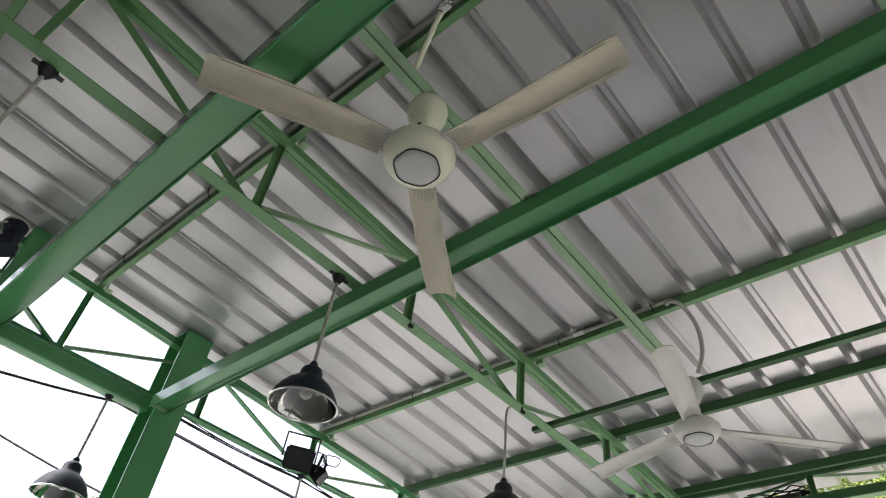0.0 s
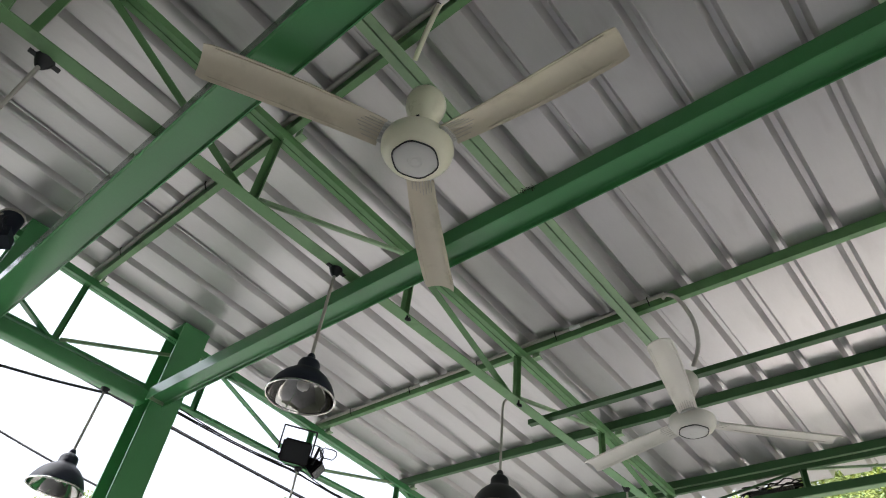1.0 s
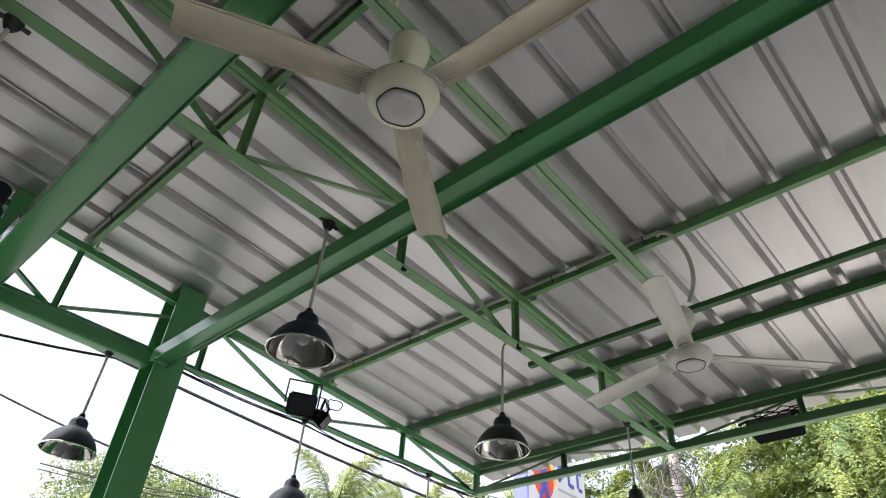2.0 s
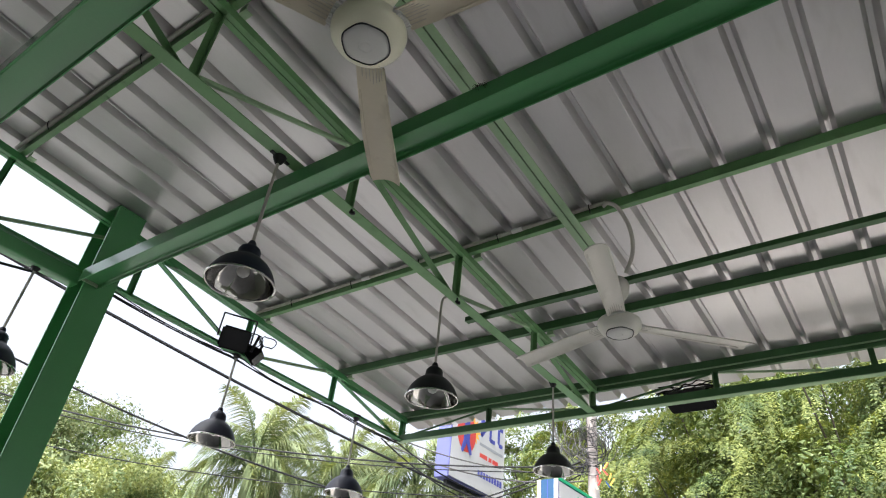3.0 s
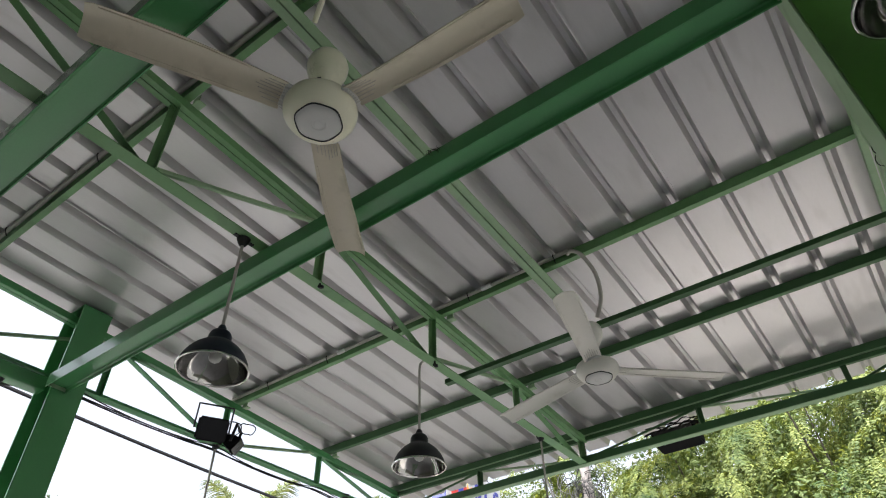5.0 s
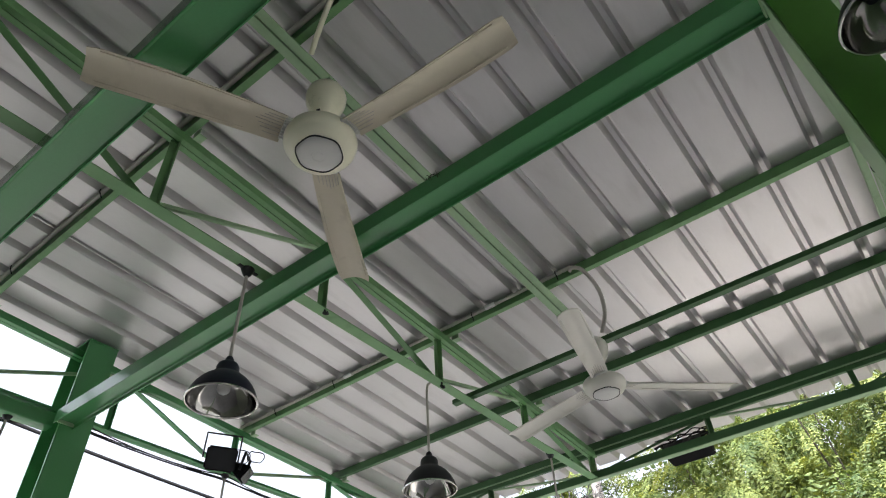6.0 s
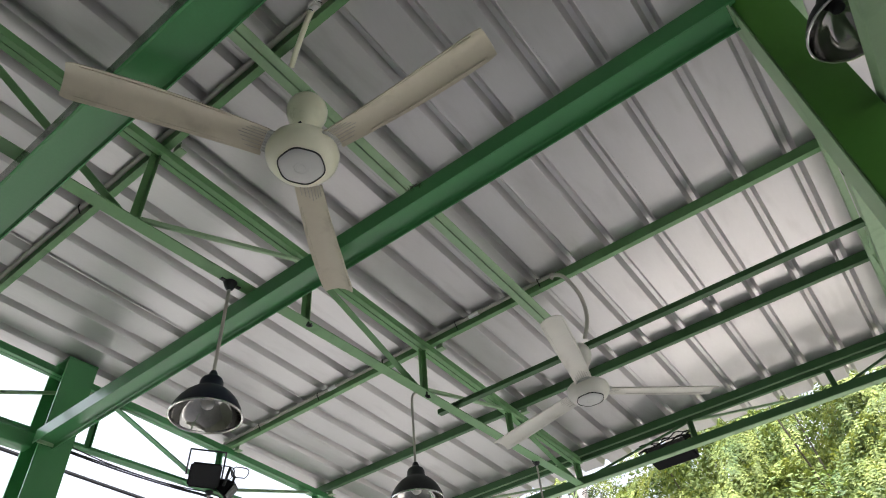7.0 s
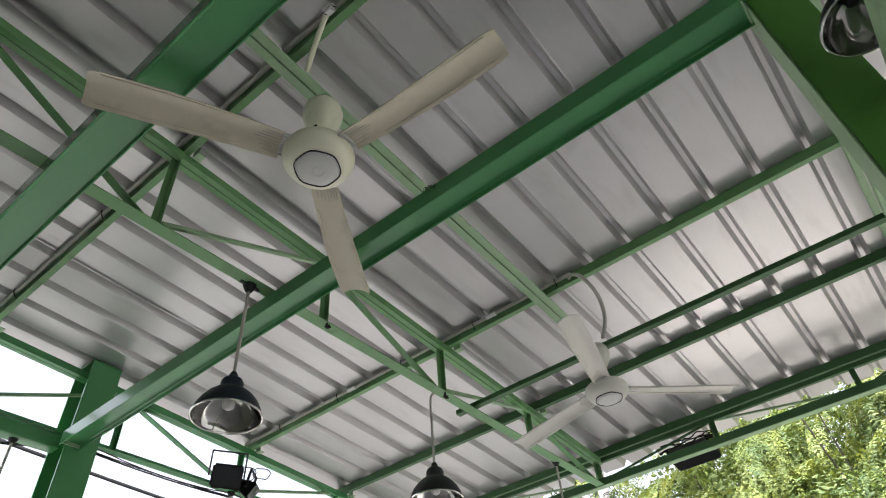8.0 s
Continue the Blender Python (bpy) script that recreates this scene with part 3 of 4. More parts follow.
def ceiling_fan(at, hang, turn, radius, body, blade, curl, label, size=1.0):
    """A three-blade fan; its base point is the middle of the motor."""
    f = thing("ceiling_fan", Matrix.Translation(at) @ Matrix.Diagonal((size, size, size, 1)), label, "ceiling fan", "ceiling fans")
    radius = radius / size
    top = (Vector(hang) - Vector(at)) / size
    motor = part("motor", lathe(bmesh.new(), [(0.0, -0.060), (0.050, -0.060), (0.076, -0.056), (0.098, -0.044), (0.111, -0.024), (0.115, -0.004), (0.111, 0.012), (0.097, 0.024), (0.066, 0.032), (0.035, 0.038), (0.03, 0.042), (0.0, 0.042)]), body, f, "", smooth=True)
    part("cap_line", hexagon(lathe(bmesh.new(), [(0.0705, -0.0572), (0.0715, -0.0612), (0.0738, -0.0606), (0.0748, -0.0555)], n=48)), DARK_LINE, motor, "dark outline of the cap")
    part("cap", hexagon(lathe(bmesh.new(), [(0.0, -0.0655), (0.012, -0.0655), (0.013, -0.0648), (0.022, -0.0648), (0.023, -0.0655), (0.045, -0.065), (0.064, -0.0625), (0.0705, -0.0575)], n=48)), CAP_GREY, motor, "pale grey six-sided cap", smooth=True)
    part("canopy", lathe(bmesh.new(), [(0.017, 0.130), (0.026, 0.126), (0.031, 0.130), (0.044, 0.154), (0.058, 0.180), (0.066, 0.206), (0.068, 0.230), (0.062, 0.255), (0.048, 0.275), (0.026, 0.287), (0.0, 0.289)], n=40), body, f, "cream cup-shaped canopy", smooth=True)
    tube("rod", [(0, 0, 0.03), (0, 0, 0.275)], 0.012, CREAM, f, "cream down rod")
    tube("set_screw", [(0.006, -0.024, 0.118), (0.010, -0.036, 0.126)], 0.006, BLACK, f, "dark set screw at the canopy neck", n=8)
    tube("hanger", [(0, 0, 0.275), top], 0.009, GREEN_PALE, f, "green steel hanger")
    vs, fs = blade_mesh(0.120, radius, 0.094, 0.116, 12, curl=curl)
    bl = mesh_from("blade", vs, fs, blade, smooth=True)
    bl.set_sharp_from_angle(angle=radians(40))
    for k in range(3):
        a = pose(0, 0, 0.0, 0, 0, turn + 120 * k)
        b = new("blade", bl)
        b.parent, b.matrix_basis = f, a
        for side in (-1, 1):
            c = side * 0.043
            a1, a2 = radians(12 * 0.9), radians(12 * 0.75)
            z = 0.018 * (1 - 0.63) - 0.0072 - 0.004
            pts = [(0.23, c * math.cos(a1) - z * math.sin(a1) + curl * 0.01, c * math.sin(a1) + z * math.cos(a1)),
                   (radius * 0.62, c * 1.1 * math.cos(a2) - z * math.sin(a2) + curl * 0.30, c * 1.1 * math.sin(a2) + z * math.cos(a2)),
                   (radius * 0.95, c * 1.1 * math.cos(a2) - z * math.sin(a2) + curl * 0.85, c * 1.1 * math.sin(a2) + z * math.cos(a2))]
            tube("edge_bead", pts, 0.0026, blade, b, "pressed bead along the blade's edge", n=6)
        iron = bmesh.new()
        low = [(-0.040 + 0.08 * i / 16, -0.004 - 0.003 * (i % 2)) for i in range(17)]
        sweep(iron, low + [(0.040, 0.004), (-0.040, 0.004)], (0.088, 0, 0.002), (0.124, 0, 0.002), (0, 1, 0.2))
        part("blade_iron", iron, CAP_GREY, b, "grey ribbed blade bracket")
        for j in range(7):          # pressed grooves at the blade's root, longest in the middle
            c = -0.033 + 0.011 * j
            a1 = radians(12)
            z = 0.018 * (1 - (c / 0.047) ** 2) - 0.0072 - 0.0022
            ends = [(x, c * math.cos(a1) - z * math.sin(a1), c * math.sin(a1) + z * math.cos(a1)) for x in (0.126, 0.205 - 0.9 * abs(c))]
            tube("root_groove", ends, 0.0014, CONDUIT, b, n=6)
    return f


ceiling_fan((-1.097, 0.88, 3.36), (-1.225, 0.985, 3.985), 7, 0.742, CREAM, CREAM_BLADE, -0.03, "cream three-blade ceiling fan with a cup canopy hung from the rafter", size=1.1)
ceiling_fan((-1.112, 2.98, 3.33), (-1.112, 2.995, 3.60), 45, 0.73, WHITE_BLADE, WHITE_BLADE, -0.01, "off-white three-blade ceiling fan hung from a thin steel bar")


# ---- outside: plants ----
def leaf_cloud(rng, centres, per, spread, size, droop=0.3, shape=1.9):
    """Many small folded leaves round the given points, as one mesh's verts and faces."""
    n = len(centres) * per
    o = rng.normal(0, 1, (n, 3))
    o /= np.linalg.norm(o, axis=1)[:, None]
    c = np.repeat(np.array(centres), per, axis=0) + o * np.array(spread) * rng.uniform(0.75, 1.12, n)[:, None]
    up = o + np.array((0, 0, 0.5)) + rng.normal(0, 0.38, (n, 3))
    d = np.cross(up, rng.normal(0, 1, (n, 3)))
    d[:, 2] -= droop
    d /= np.linalg.norm(d, axis=1)[:, None]
    s = np.cross(d, up)
    s /= np.linalg.norm(s, axis=1)[:, None]
    L = size * rng.uniform(0.6, 1.4, n)[:, None]
    W = L / shape
    nrm = np.cross(d, s)
    v = np.stack([c, c + d * L * 0.5 + s * W * 0.5 + nrm * L * 0.08, c + d * L, c + d * L * 0.5 - s * W * 0.5 + nrm * L * 0.08], 1).reshape(-1, 3)
    k = np.arange(n)[:, None] * 4
    return v, (k + np.array([0, 1, 2, 3])).tolist()


def spray_cloud(rng, roots, heads, length, leaflet, pairs=8):
    """Drooping stems with two rows of leaflets each, as one mesh's verts and faces."""
    n = len(roots)
    roots, heads = np.array(roots), np.array(heads)
    L = length * rng.uniform(0.6, 1.3, n)[:, None]
    side = np.cross(heads, (0, 0, 1.0)) + rng.normal(0, 0.09, (n, 3))
    side /= np.linalg.norm(side, axis=1)[:, None]
    vs = []
    for k in range(pairs):
        s = (k + 0.6) / pairs
        c = roots + heads * L * s + np.array((0, 0, -1.0)) * L * (0.55 * s * s)
        d = heads + np.array((0, 0, -1.1 * s))
        d /= np.linalg.norm(d, axis=1)[:, None]
        for sgn in (1, -1):
            a = d * 0.55 + side * sgn + rng.normal(0, 0.12, (n, 3)) + np.array((0, 0, -0.22))
            a /= np.linalg.norm(a, axis=1)[:, None]
            l = leaflet * rng.uniform(0.7, 1.3, n)[:, None] * (1.1 - 0.45 * abs(s - 0.45))
            w = np.cross(a, np.cross(a, d) + rng.normal(0, 0.2, (n, 3)))
            w /= np.linalg.norm(w, axis=1)[:, None]
            w = w * l * 0.21
            vs.append(np.stack([c, c + a * l * 0.45 + w, c + a * l, c + a * l * 0.45 - w], 1))
    v = np.stack(vs, 1).reshape(-1, 3)
    k = np.arange(len(v) // 4)[:, None] * 4
    return v, (k + np.array([0, 1, 2, 3])).tolist()


def trunk_mesh(rng, height, r0, r1, lean=0.3, n=10, steps=12):
    verts, faces = [], []
    ph = rng.uniform(0, 6)
    for i in range(steps + 1):
        s = i / steps
        cx, cy = lean * s * math.sin(s * 2 + ph), lean * s * math.cos(s * 2.4 + ph)
        r = r0 + (r1 - r0) * s + (0.35 * r0 * (1 - s) ** 6)
        for k in range(n):
            a = 2 * math.pi * k / n
            rr = r * (1 + 0.09 * math.sin(3 * a + s * 5 + ph))
            verts.append((cx + rr * math.cos(a), cy + rr * math.sin(a), height * s))
    for i in range(steps):
        for k in range(n):
            a, b = i * n + k, i * n + (k + 1) % n
            faces.append((a, b, b + n, a + n))
    return verts, faces, (verts[-1][0] - r1, verts[-1][1], height)


def branch(p, q, r0, r1, n=7):
    p, q = Vector(p), Vector(q)
    bm = bmesh.new()
    d = (q - p).normalized()
    u = d.cross(Vector((0.3, 0.5, 0.8))).normalized()
    v = d.cross(u)
    rings = []
    mid = (p + q) / 2 + Vector((0, 0, (q - p).length * 0.08))
    for c, r in ((p, r0), (p.lerp(mid, 0.9), (r0 + r1) / 2), (q, r1)):
        rings.append([bm.verts.new(c + (u * math.cos(2 * math.pi * k / n) + v * math.sin(2 * math.pi * k / n)) * r) for k in range(n)])
    for a, b in zip(rings, rings[1:]):
        for k in range(n):
            bm.faces.new((a[k], a[(k + 1) % n], b[(k + 1) % n], b[k]))
    return bm


def broad_tree(at, height, radius, low, seed, leaf, size, clumps, per, label, flat=1.0, core=300):
    """A tapered trunk with limbs and a crown of leaf clumps with gaps, from low to height."""
    rng = np.random.default_rng(seed)
    t = thing("broadleaf_tree", at, label, "tree", "trees outside")
    v, f, tip = trunk_mesh(rng, height * 0.5, 0.03 * height * 0.8, 0.012 * height)
    o = new("trunk", mesh_from("trunk", v, f, BARK, smooth=True))
    o.parent = t
    mid = (low + height) / 2
    cents = []
    limbs = []
    for k in range(9):
        a = k * 2.4 + rng.uniform(-0.4, 0.4)
        z = low + (height - low) * rng.uniform(0.25, 0.85)
        rr = radius * rng.uniform(0.5, 0.85) * flat
        limbs.append((rr * math.cos(a), rr * math.sin(a), z))
    for q in limbs:
        s = rng.uniform(0.45, 0.95)
        part("limb", branch((tip[0] * s, tip[1] * s, height * 0.5 * s), q, 0.0030 * height, 0.0010 * height), BARK, t)
    while len(cents) < clumps:
        p = rng.uniform(-1, 1, 3)
        q = np.linalg.norm(p)
        if 0.45 < q < 1.0 and rng.random() < 0.35 + 0.65 * q:
            bumpy = 0.78 + 0.3 * noise.noise(Vector(p * 2.3) + Vector((seed, 0, 0)))
            cents.append((p[0] * radius * bumpy, p[1] * radius * bumpy, mid + p[2] * (height - low) / 2 * bumpy))
    sp = radius * 0.17
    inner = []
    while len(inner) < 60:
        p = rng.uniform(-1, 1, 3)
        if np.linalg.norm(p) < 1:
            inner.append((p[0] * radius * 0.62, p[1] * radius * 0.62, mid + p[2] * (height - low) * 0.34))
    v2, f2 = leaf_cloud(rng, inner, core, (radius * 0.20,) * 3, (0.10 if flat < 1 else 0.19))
    # core leaves take the darker leaf that paints in the crown's shade
    new("inner_leaves", mesh_from("inner_leaves", v2, f2, LEAF_SHADED)).parent = t
    if flat < 1.0:
        roots, heads = [], []
        for q in cents:
            q = np.array(q) * (0.78, 0.78, 1.0) + (0, 0, 0.35)
            go = np.array((q[0], q[1], 0.0)) / radius + rng.normal(0, 0.35, 3) * (1, 1, 0.3)
            go /= np.linalg.norm(go)
            long, bend = rng.uniform(1.2, 2.3), rng.uniform(0.9, 1.9)
            for k in range(per):
                s = (k + rng.uniform(0, 1)) / per
                way = go * long + np.array((0, 0, 0.25 - 2 * bend * s))
                way /= np.linalg.norm(way)
                cross = np.cross(way, (0, 0, 1.0))
                h = way * 0.60 + cross * rng.uniform(0.25, 0.75) * (1 if k % 2 else -1) + rng.normal(0, 0.10, 3)
                heads.append(h / np.linalg.norm(h))
                roots.append(q + go * long * s + np.array((0, 0, 0.25 * s - bend * s * s)) + rng.normal(0, 0.035, 3))
        v, f = spray_cloud(rng, roots, heads, 0.34, size)
    else:
        v, f = leaf_cloud(rng, cents, per, (sp, sp, sp * 0.8), size)
    new("crown", mesh_from("crown", v, f, leaf)).parent = t
    return t


def frond_mesh(rng, length, droop, leaflet, mat):
    """A feather palm leaf along +x: arched midrib with two rows of hanging leaflets."""
    verts, faces = [], []
    n = 56

    def spine(s):
        return np.array((length * (s - 0.34 * s * s * droop), 0.0, length * (0.55 * s - (0.95 * droop) * s * s)))
    for i in range(n):
        s0, s1 = i / n, (i + 1) / n
        p, q = spine(s0), spine(s1)
        r = 0.028 * (1 - 0.8 * s0)
        b = len(verts)
        verts += [p + (0, -r, 0), p + (0, r, 0), p + (0, 0, -r), q + (0, -r, 0), q + (0, r, 0), q + (0, 0, -r)]
        faces += [(b, b + 1, b + 4, b + 3), (b, b + 3, b + 5, b + 2), (b + 1, b + 2, b + 5, b + 4)]
        if s0 < 0.14:
            continue
        L = leaflet * math.sin(math.pi * (0.12 + 0.84 * s0)) ** 0.7 * rng.uniform(0.8, 1.15)
        for side in (1, -1):
            for u in ((0.0, 0.5) if i % 2 else (0.25,)):
                c = p * (1 - u) + q * u
                d = np.array((rng.uniform(0.35, 0.6), side * rng.uniform(0.4, 0.75), rng.uniform(-0.6, 0.05)))
                d /= np.linalg.norm(d)
                m1 = c + d * L * 0.42 + (0, 0, 0.02 * L)
                e = c + d * L * 0.68 + (0, 0, -0.66 * L)
                w = np.array((0.0085, -side * 0.005, 0.0))
                b = len(verts)
                verts += [c - w * 0.6, c + w * 0.6, m1 + w, m1 - w, e]
                faces += [(b, b + 1, b + 2, b + 3), (b + 3, b + 2, b + 4)]
    return mesh_from("frond", verts, faces, mat)


def palm(at, height, seed, label, fronds=19, length=2.7):
    rng = np.random.default_rng(seed)
    p = thing("palm_tree", at, label, "palm tree", "palms outside")
    v, f, tip = trunk_mesh(rng, height, 0.23, 0.17, 0.25, 14, 30)
    new("trunk", mesh_from("trunk", v, f, PALM_BARK, smooth=True)).parent = p
    part("crown_shaft", lathe(bmesh.new(), [(0.14, -0.1), (0.15, 0.1), (0.12, 0.5), (0.05, 0.9)], tip, 14), LEAF_PALM, p, "smooth green crown shaft", smooth=True)
    rag = [(tip[0] + 0.19 * math.cos(a), tip[1] + 0.19 * math.sin(a), tip[2] - 0.12 - 0.34 * (k % 4) / 4) for k, a in enumerate(np.linspace(0, 12.2, 22))]
    v, f = leaf_cloud(rng, rag, 14, (0.07, 0.07, 0.10), 0.18, droop=1.6, shape=6.0)
    new("dry_skirt", mesh_from("dry_skirt", v, f, LEAF_OLD)).parent = p
    kinds = [frond_mesh(rng, length * rng.uniform(0.9, 1.1), d, 0.50, LEAF_PALM) for d in (0.65, 0.95, 1.25)]
    for k in range(fronds):
        s = k / fronds
        o = new("frond", kinds[min(2, int(s * 3))])
        o.parent = p
        o.matrix_basis = Matrix.Translation((tip[0], tip[1], tip[2] + 0.75 - 0.35 * s)) @ pose(0, 0, 0, rng.uniform(-12, 12), 8 - 56 * (1 - s), k * 137.5 + rng.uniform(-14, 14))
    return p


def polar(az, el, d, eye=(0.0, 0.0, 1.6)):
    """A point seen from the terrace's middle: bearing from +y to the right, height angle, level distance."""
    return (eye[0] + d * math.sin(radians(az)), eye[1] + d * math.cos(radians(az)), eye[2] + d * math.tan(radians(el)))


# dense trees in front of the terrace
for k, (az, d, top, rad, low, leaflet, boughs, sprays) in enumerate((
        (-13.0, 13.4, 9.0, 3.1, 0.8, 0.066, 100, 60), (-3.5, 11.8, 8.4, 3.0, 0.8, 0.062, 100, 62), (8, 12.2, 9.0, 3.2, 0.8, 0.062, 100, 62), (20, 13.0, 9.8, 3.4, 1.0, 0.075, 70, 50),
        (-26, 19.0, 11.0, 3.8, 0.8, 0.095, 64, 46), (-8, 18.5, 12.4, 4.4, 0.8, 0.105, 60, 44), (4, 18.0, 12.2, 4.4, 0.8, 0.105, 60, 44), (5.5, 10.2, 6.3, 2.1, 0.5, 0.060, 64, 52))):
    x, y, _ = polar(az, 0, d)
    broad_tree((x, y, -0.12), top, rad, low, 11 + k, LEAF_A, leaflet, boughs, sprays, "dense sunlit tree with hanging sprays of yellow-green leaflets", flat=0.95, core=340 if d < 15 else 200)
# round trees far off on the open side
for k, (az, d, top, rad, low, size, clumps, per) in enumerate((
        (-67.2, 32, 12.8, 5.2, 1.0, 0.15, 190, 300), (-62.4, 22, 7.3, 3.1, 0.6, 0.105, 190, 330), (-57, 23, 7.6, 3.0, 0.6, 0.11, 170, 300), (-51, 24, 7.4, 3.0, 0.6, 0.16, 120, 150),
        (-45, 23, 7.4, 3.0, 0.6, 0.16, 120, 150), (-39.5, 23, 7.6, 3.0, 0.6, 0.16, 120, 150), (-70, 22, 7.4, 3.2, 0.6, 0.13, 150, 220), (-33.5, 22, 7.8, 3.2, 0.6, 0.16, 120, 150))):
    x, y, _ = polar(az, 0, d)
    broad_tree((x, y, -0.12), top, rad, low, 31 + k, LEAF_PALM if d > 30 else LEAF_B, size, clumps, per, "round-crowned broadleaf tree in full sun beyond the road", core=170)
for k, (az, d, h) in enumerate(((-52.4, 14.0, 4.55), (-45.5, 15.0, 4.65), (-38.5, 14.0, 4.55), (-49.6, 21.0, 6.7), (-60.0, 24.0, 5.6), (-43.6, 20.0, 6.0), (-34.5, 19.0, 5.4))):
    x, y, _ = polar(az, 0, d)
    palm((x, y, -0.12), h, 51 + k, "feather palm with long drooping grey-green fronds", fronds=21, length=2.0)

# woods far behind
rng = np.random.default_rng(90)
far = []
for k in range(150):
    az = -88 + 66 * k / 150 + rng.uniform(-1, 1)
    for z in (0.8, 2.2, 3.6, 4.8):
        x, y, _ = polar(az, 0, rng.uniform(34, 42))
        far.append((x, y, z + rng.uniform(-0.6, 0.6) + 0.9 * math.sin(az * 0.35)))
v, f = leaf_cloud(rng, far, 70, (1.3, 1.3, 1.0), 0.34)
tagged(new("far_woods", mesh_from("far_woods", v, f, LEAF_B)), "dense dark woods far beyond the road", "woods", kind="stuff")


# ---- outside: signs, pole, wires ----
def stroke(bm, p, q, w0, w1):
    """A flat brush stroke in the plane x = 0, from p to q (y, z), as a thin raised plate."""
    a, b = Vector((0, *p)), Vector((0, *q))
    d = (b - a).normalized()
    s = Vector((0, -d.z, d.y))
    pts = [a + s * w0 / 2, a.lerp(b, 0.5) + s * (w0 + w1) * 0.3, b + s * w1 / 2, b - s * w1 / 2, a.lerp(b, 0.5) - s * (w0 + w1) * 0.3, a - s * w0 / 2]
    lo = [bm.verts.new(v) for v in pts]
    hi = [bm.verts.new(v + Vector((0.006, 0, 0))) for v in pts]
    bm.faces.new(hi)
    bm.faces.new(lo[::-1])
    for i in range(6):
        bm.faces.new((lo[i], lo[(i + 1) % 6], hi[(i + 1) % 6], hi[i]))
    return bm


def plate(name, y0, y1, z0, z1, mat, parent, label="", depth=0.006):
    bm = slab(bmesh.new(), (0.001, y0, z0), (depth, y1, z1))
    return part(name, bm, mat, parent, label)


def disc(name, cy, cz, ry, rz, mat, parent, label="", depth=0.006, n=36, spikes=0.0):
    bm = bmesh.new()
    ring = []
    for k in range(n):
        a = 2 * math.pi * k / n
        r = 1 - spikes * (k % 2)
        ring.append(Vector((0.0, cy + ry * r * math.cos(a), cz + rz * r * math.sin(a))))
    lo = [bm.verts.new(v) for v in ring]
    hi = [bm.verts.new(v + Vector((depth, 0, 0))) for v in ring]
    bm.faces.new(hi)
    bm.faces.new(lo[::-1])
    for i in range(n):
        bm.faces.new((lo[i], lo[(i + 1) % n], hi[(i + 1) % n], hi[i]))
    return part(name, bm, mat, parent, label)


def light_box(at, width, depth, height, lift, label):
    """A sign box whose face looks along +x; y runs along the face, from the corner at `at`."""
    t = thing("sign_board", at, label, "sign", "street signs")
    bm = slab(bmesh.new(), (-depth, 0, lift), (-0.002, width, lift + height))
    bmesh.ops.bevel(bm, geom=bm.edges[:], offset=0.012, segments=2, affect="EDGES")
    part("cabinet", bm, LILAC, t, "blue-violet sign cabinet")
    plate("face", 0.02, width - 0.02, lift + 0.02, lift + height - 0.02, SIGN, t, "white sign face", depth=0.004)
    return t


# board on a post: round red and blue emblem, large blue marks, rows of print
A = light_box((-7.05, 9.75, 0), 1.95, 0.32, 1.62, 4.95, "white roadside sign box with round red emblem on dark post")
for o in [c for c in A.children if c.name.startswith("face")]:
    o.location.x = 0.002
disc("emblem", 0.50, 5.92, 0.32, 0.38, INK_RED, A, "round red emblem", depth=0.010)
disc("sunburst", 0.74, 6.04, 0.26, 0.28, INK_ORANGE, A, "orange sunburst", depth=0.008, n=24, spikes=0.4)
for k, (p, q, w0, w1) in enumerate((((0.50, 6.38), (0.50, 5.90), 0.15, 0.20), ((0.47, 5.98), (0.36, 5.72), 0.11, 0.07), ((0.53, 5.98), (0.66, 5.72), 0.11, 0.07))):
    part("emblem_mark", stroke(bmesh.new(), p, q, w0, w1), INK_BLUE, A, "dark blue upright mark").location = (0.011 + 0.004 * k, 0, -0.2)
for k, y in enumerate((1.02, 1.36, 1.68)):
    b = bmesh.new()
    if k == 0:
        stroke(b, (y, 6.42), (y, 6.02), 0.06, 0.06)
        stroke(b, (y, 6.42), (y + 0.17, 6.22), 0.06, 0.06)
        stroke(b, (y, 6.02), (y + 0.17, 6.22), 0.06, 0.06)
    elif k == 1:
        stroke(b, (y, 6.42), (y, 6.02), 0.07, 0.07)
        stroke(b, (y, 6.04), (y + 0.18, 6.04), 0.07, 0.07)
    else:
        for p, q in (((y + 0.16, 6.38), (y + 0.02, 6.38)), ((y, 6.36), (y, 6.06)), ((y + 0.02, 6.04), (y + 0.16, 6.04))):
            stroke(b, p, q, 0.07, 0.07)
    part("large_mark", b, INK_BLUE, A, "large dark blue printed mark").location.x = 0.005
for z, h, y0, y1, m in ((5.83, 0.055, 0.98, 1.86, INK_GREY), (5.60, 0.085, 1.0, 1.28, INK_RED), (5.60, 0.085, 1.33, 1.44, INK_RED), (5.60, 0.085, 1.48, 1.70, INK_RED)):
    plate("print_bar", y0, y1, z, z + h, m, A, depth=0.009)
for k in range(9):
    y = 0.96 + k * 0.103
    plate("print_bar", y, y + 0.075, 5.22, 5.34, INK_BLUE, A, depth=0.009)
part("post", lathe(bmesh.new(), [(0.075, 0), (0.075, 4.96)], (-0.16, 0.75, 0), 18, (True, True)), BLACK, A, "dark round post", smooth=True)
part("brace", sweep(bmesh.new(), box_profile(0.07, 0.1, 0.01), (-0.16, 0.15, 4.9), (-0.16, 1.75, 4.9), (1, 0, 0)), BLACK, A, "dark support rail under the box")

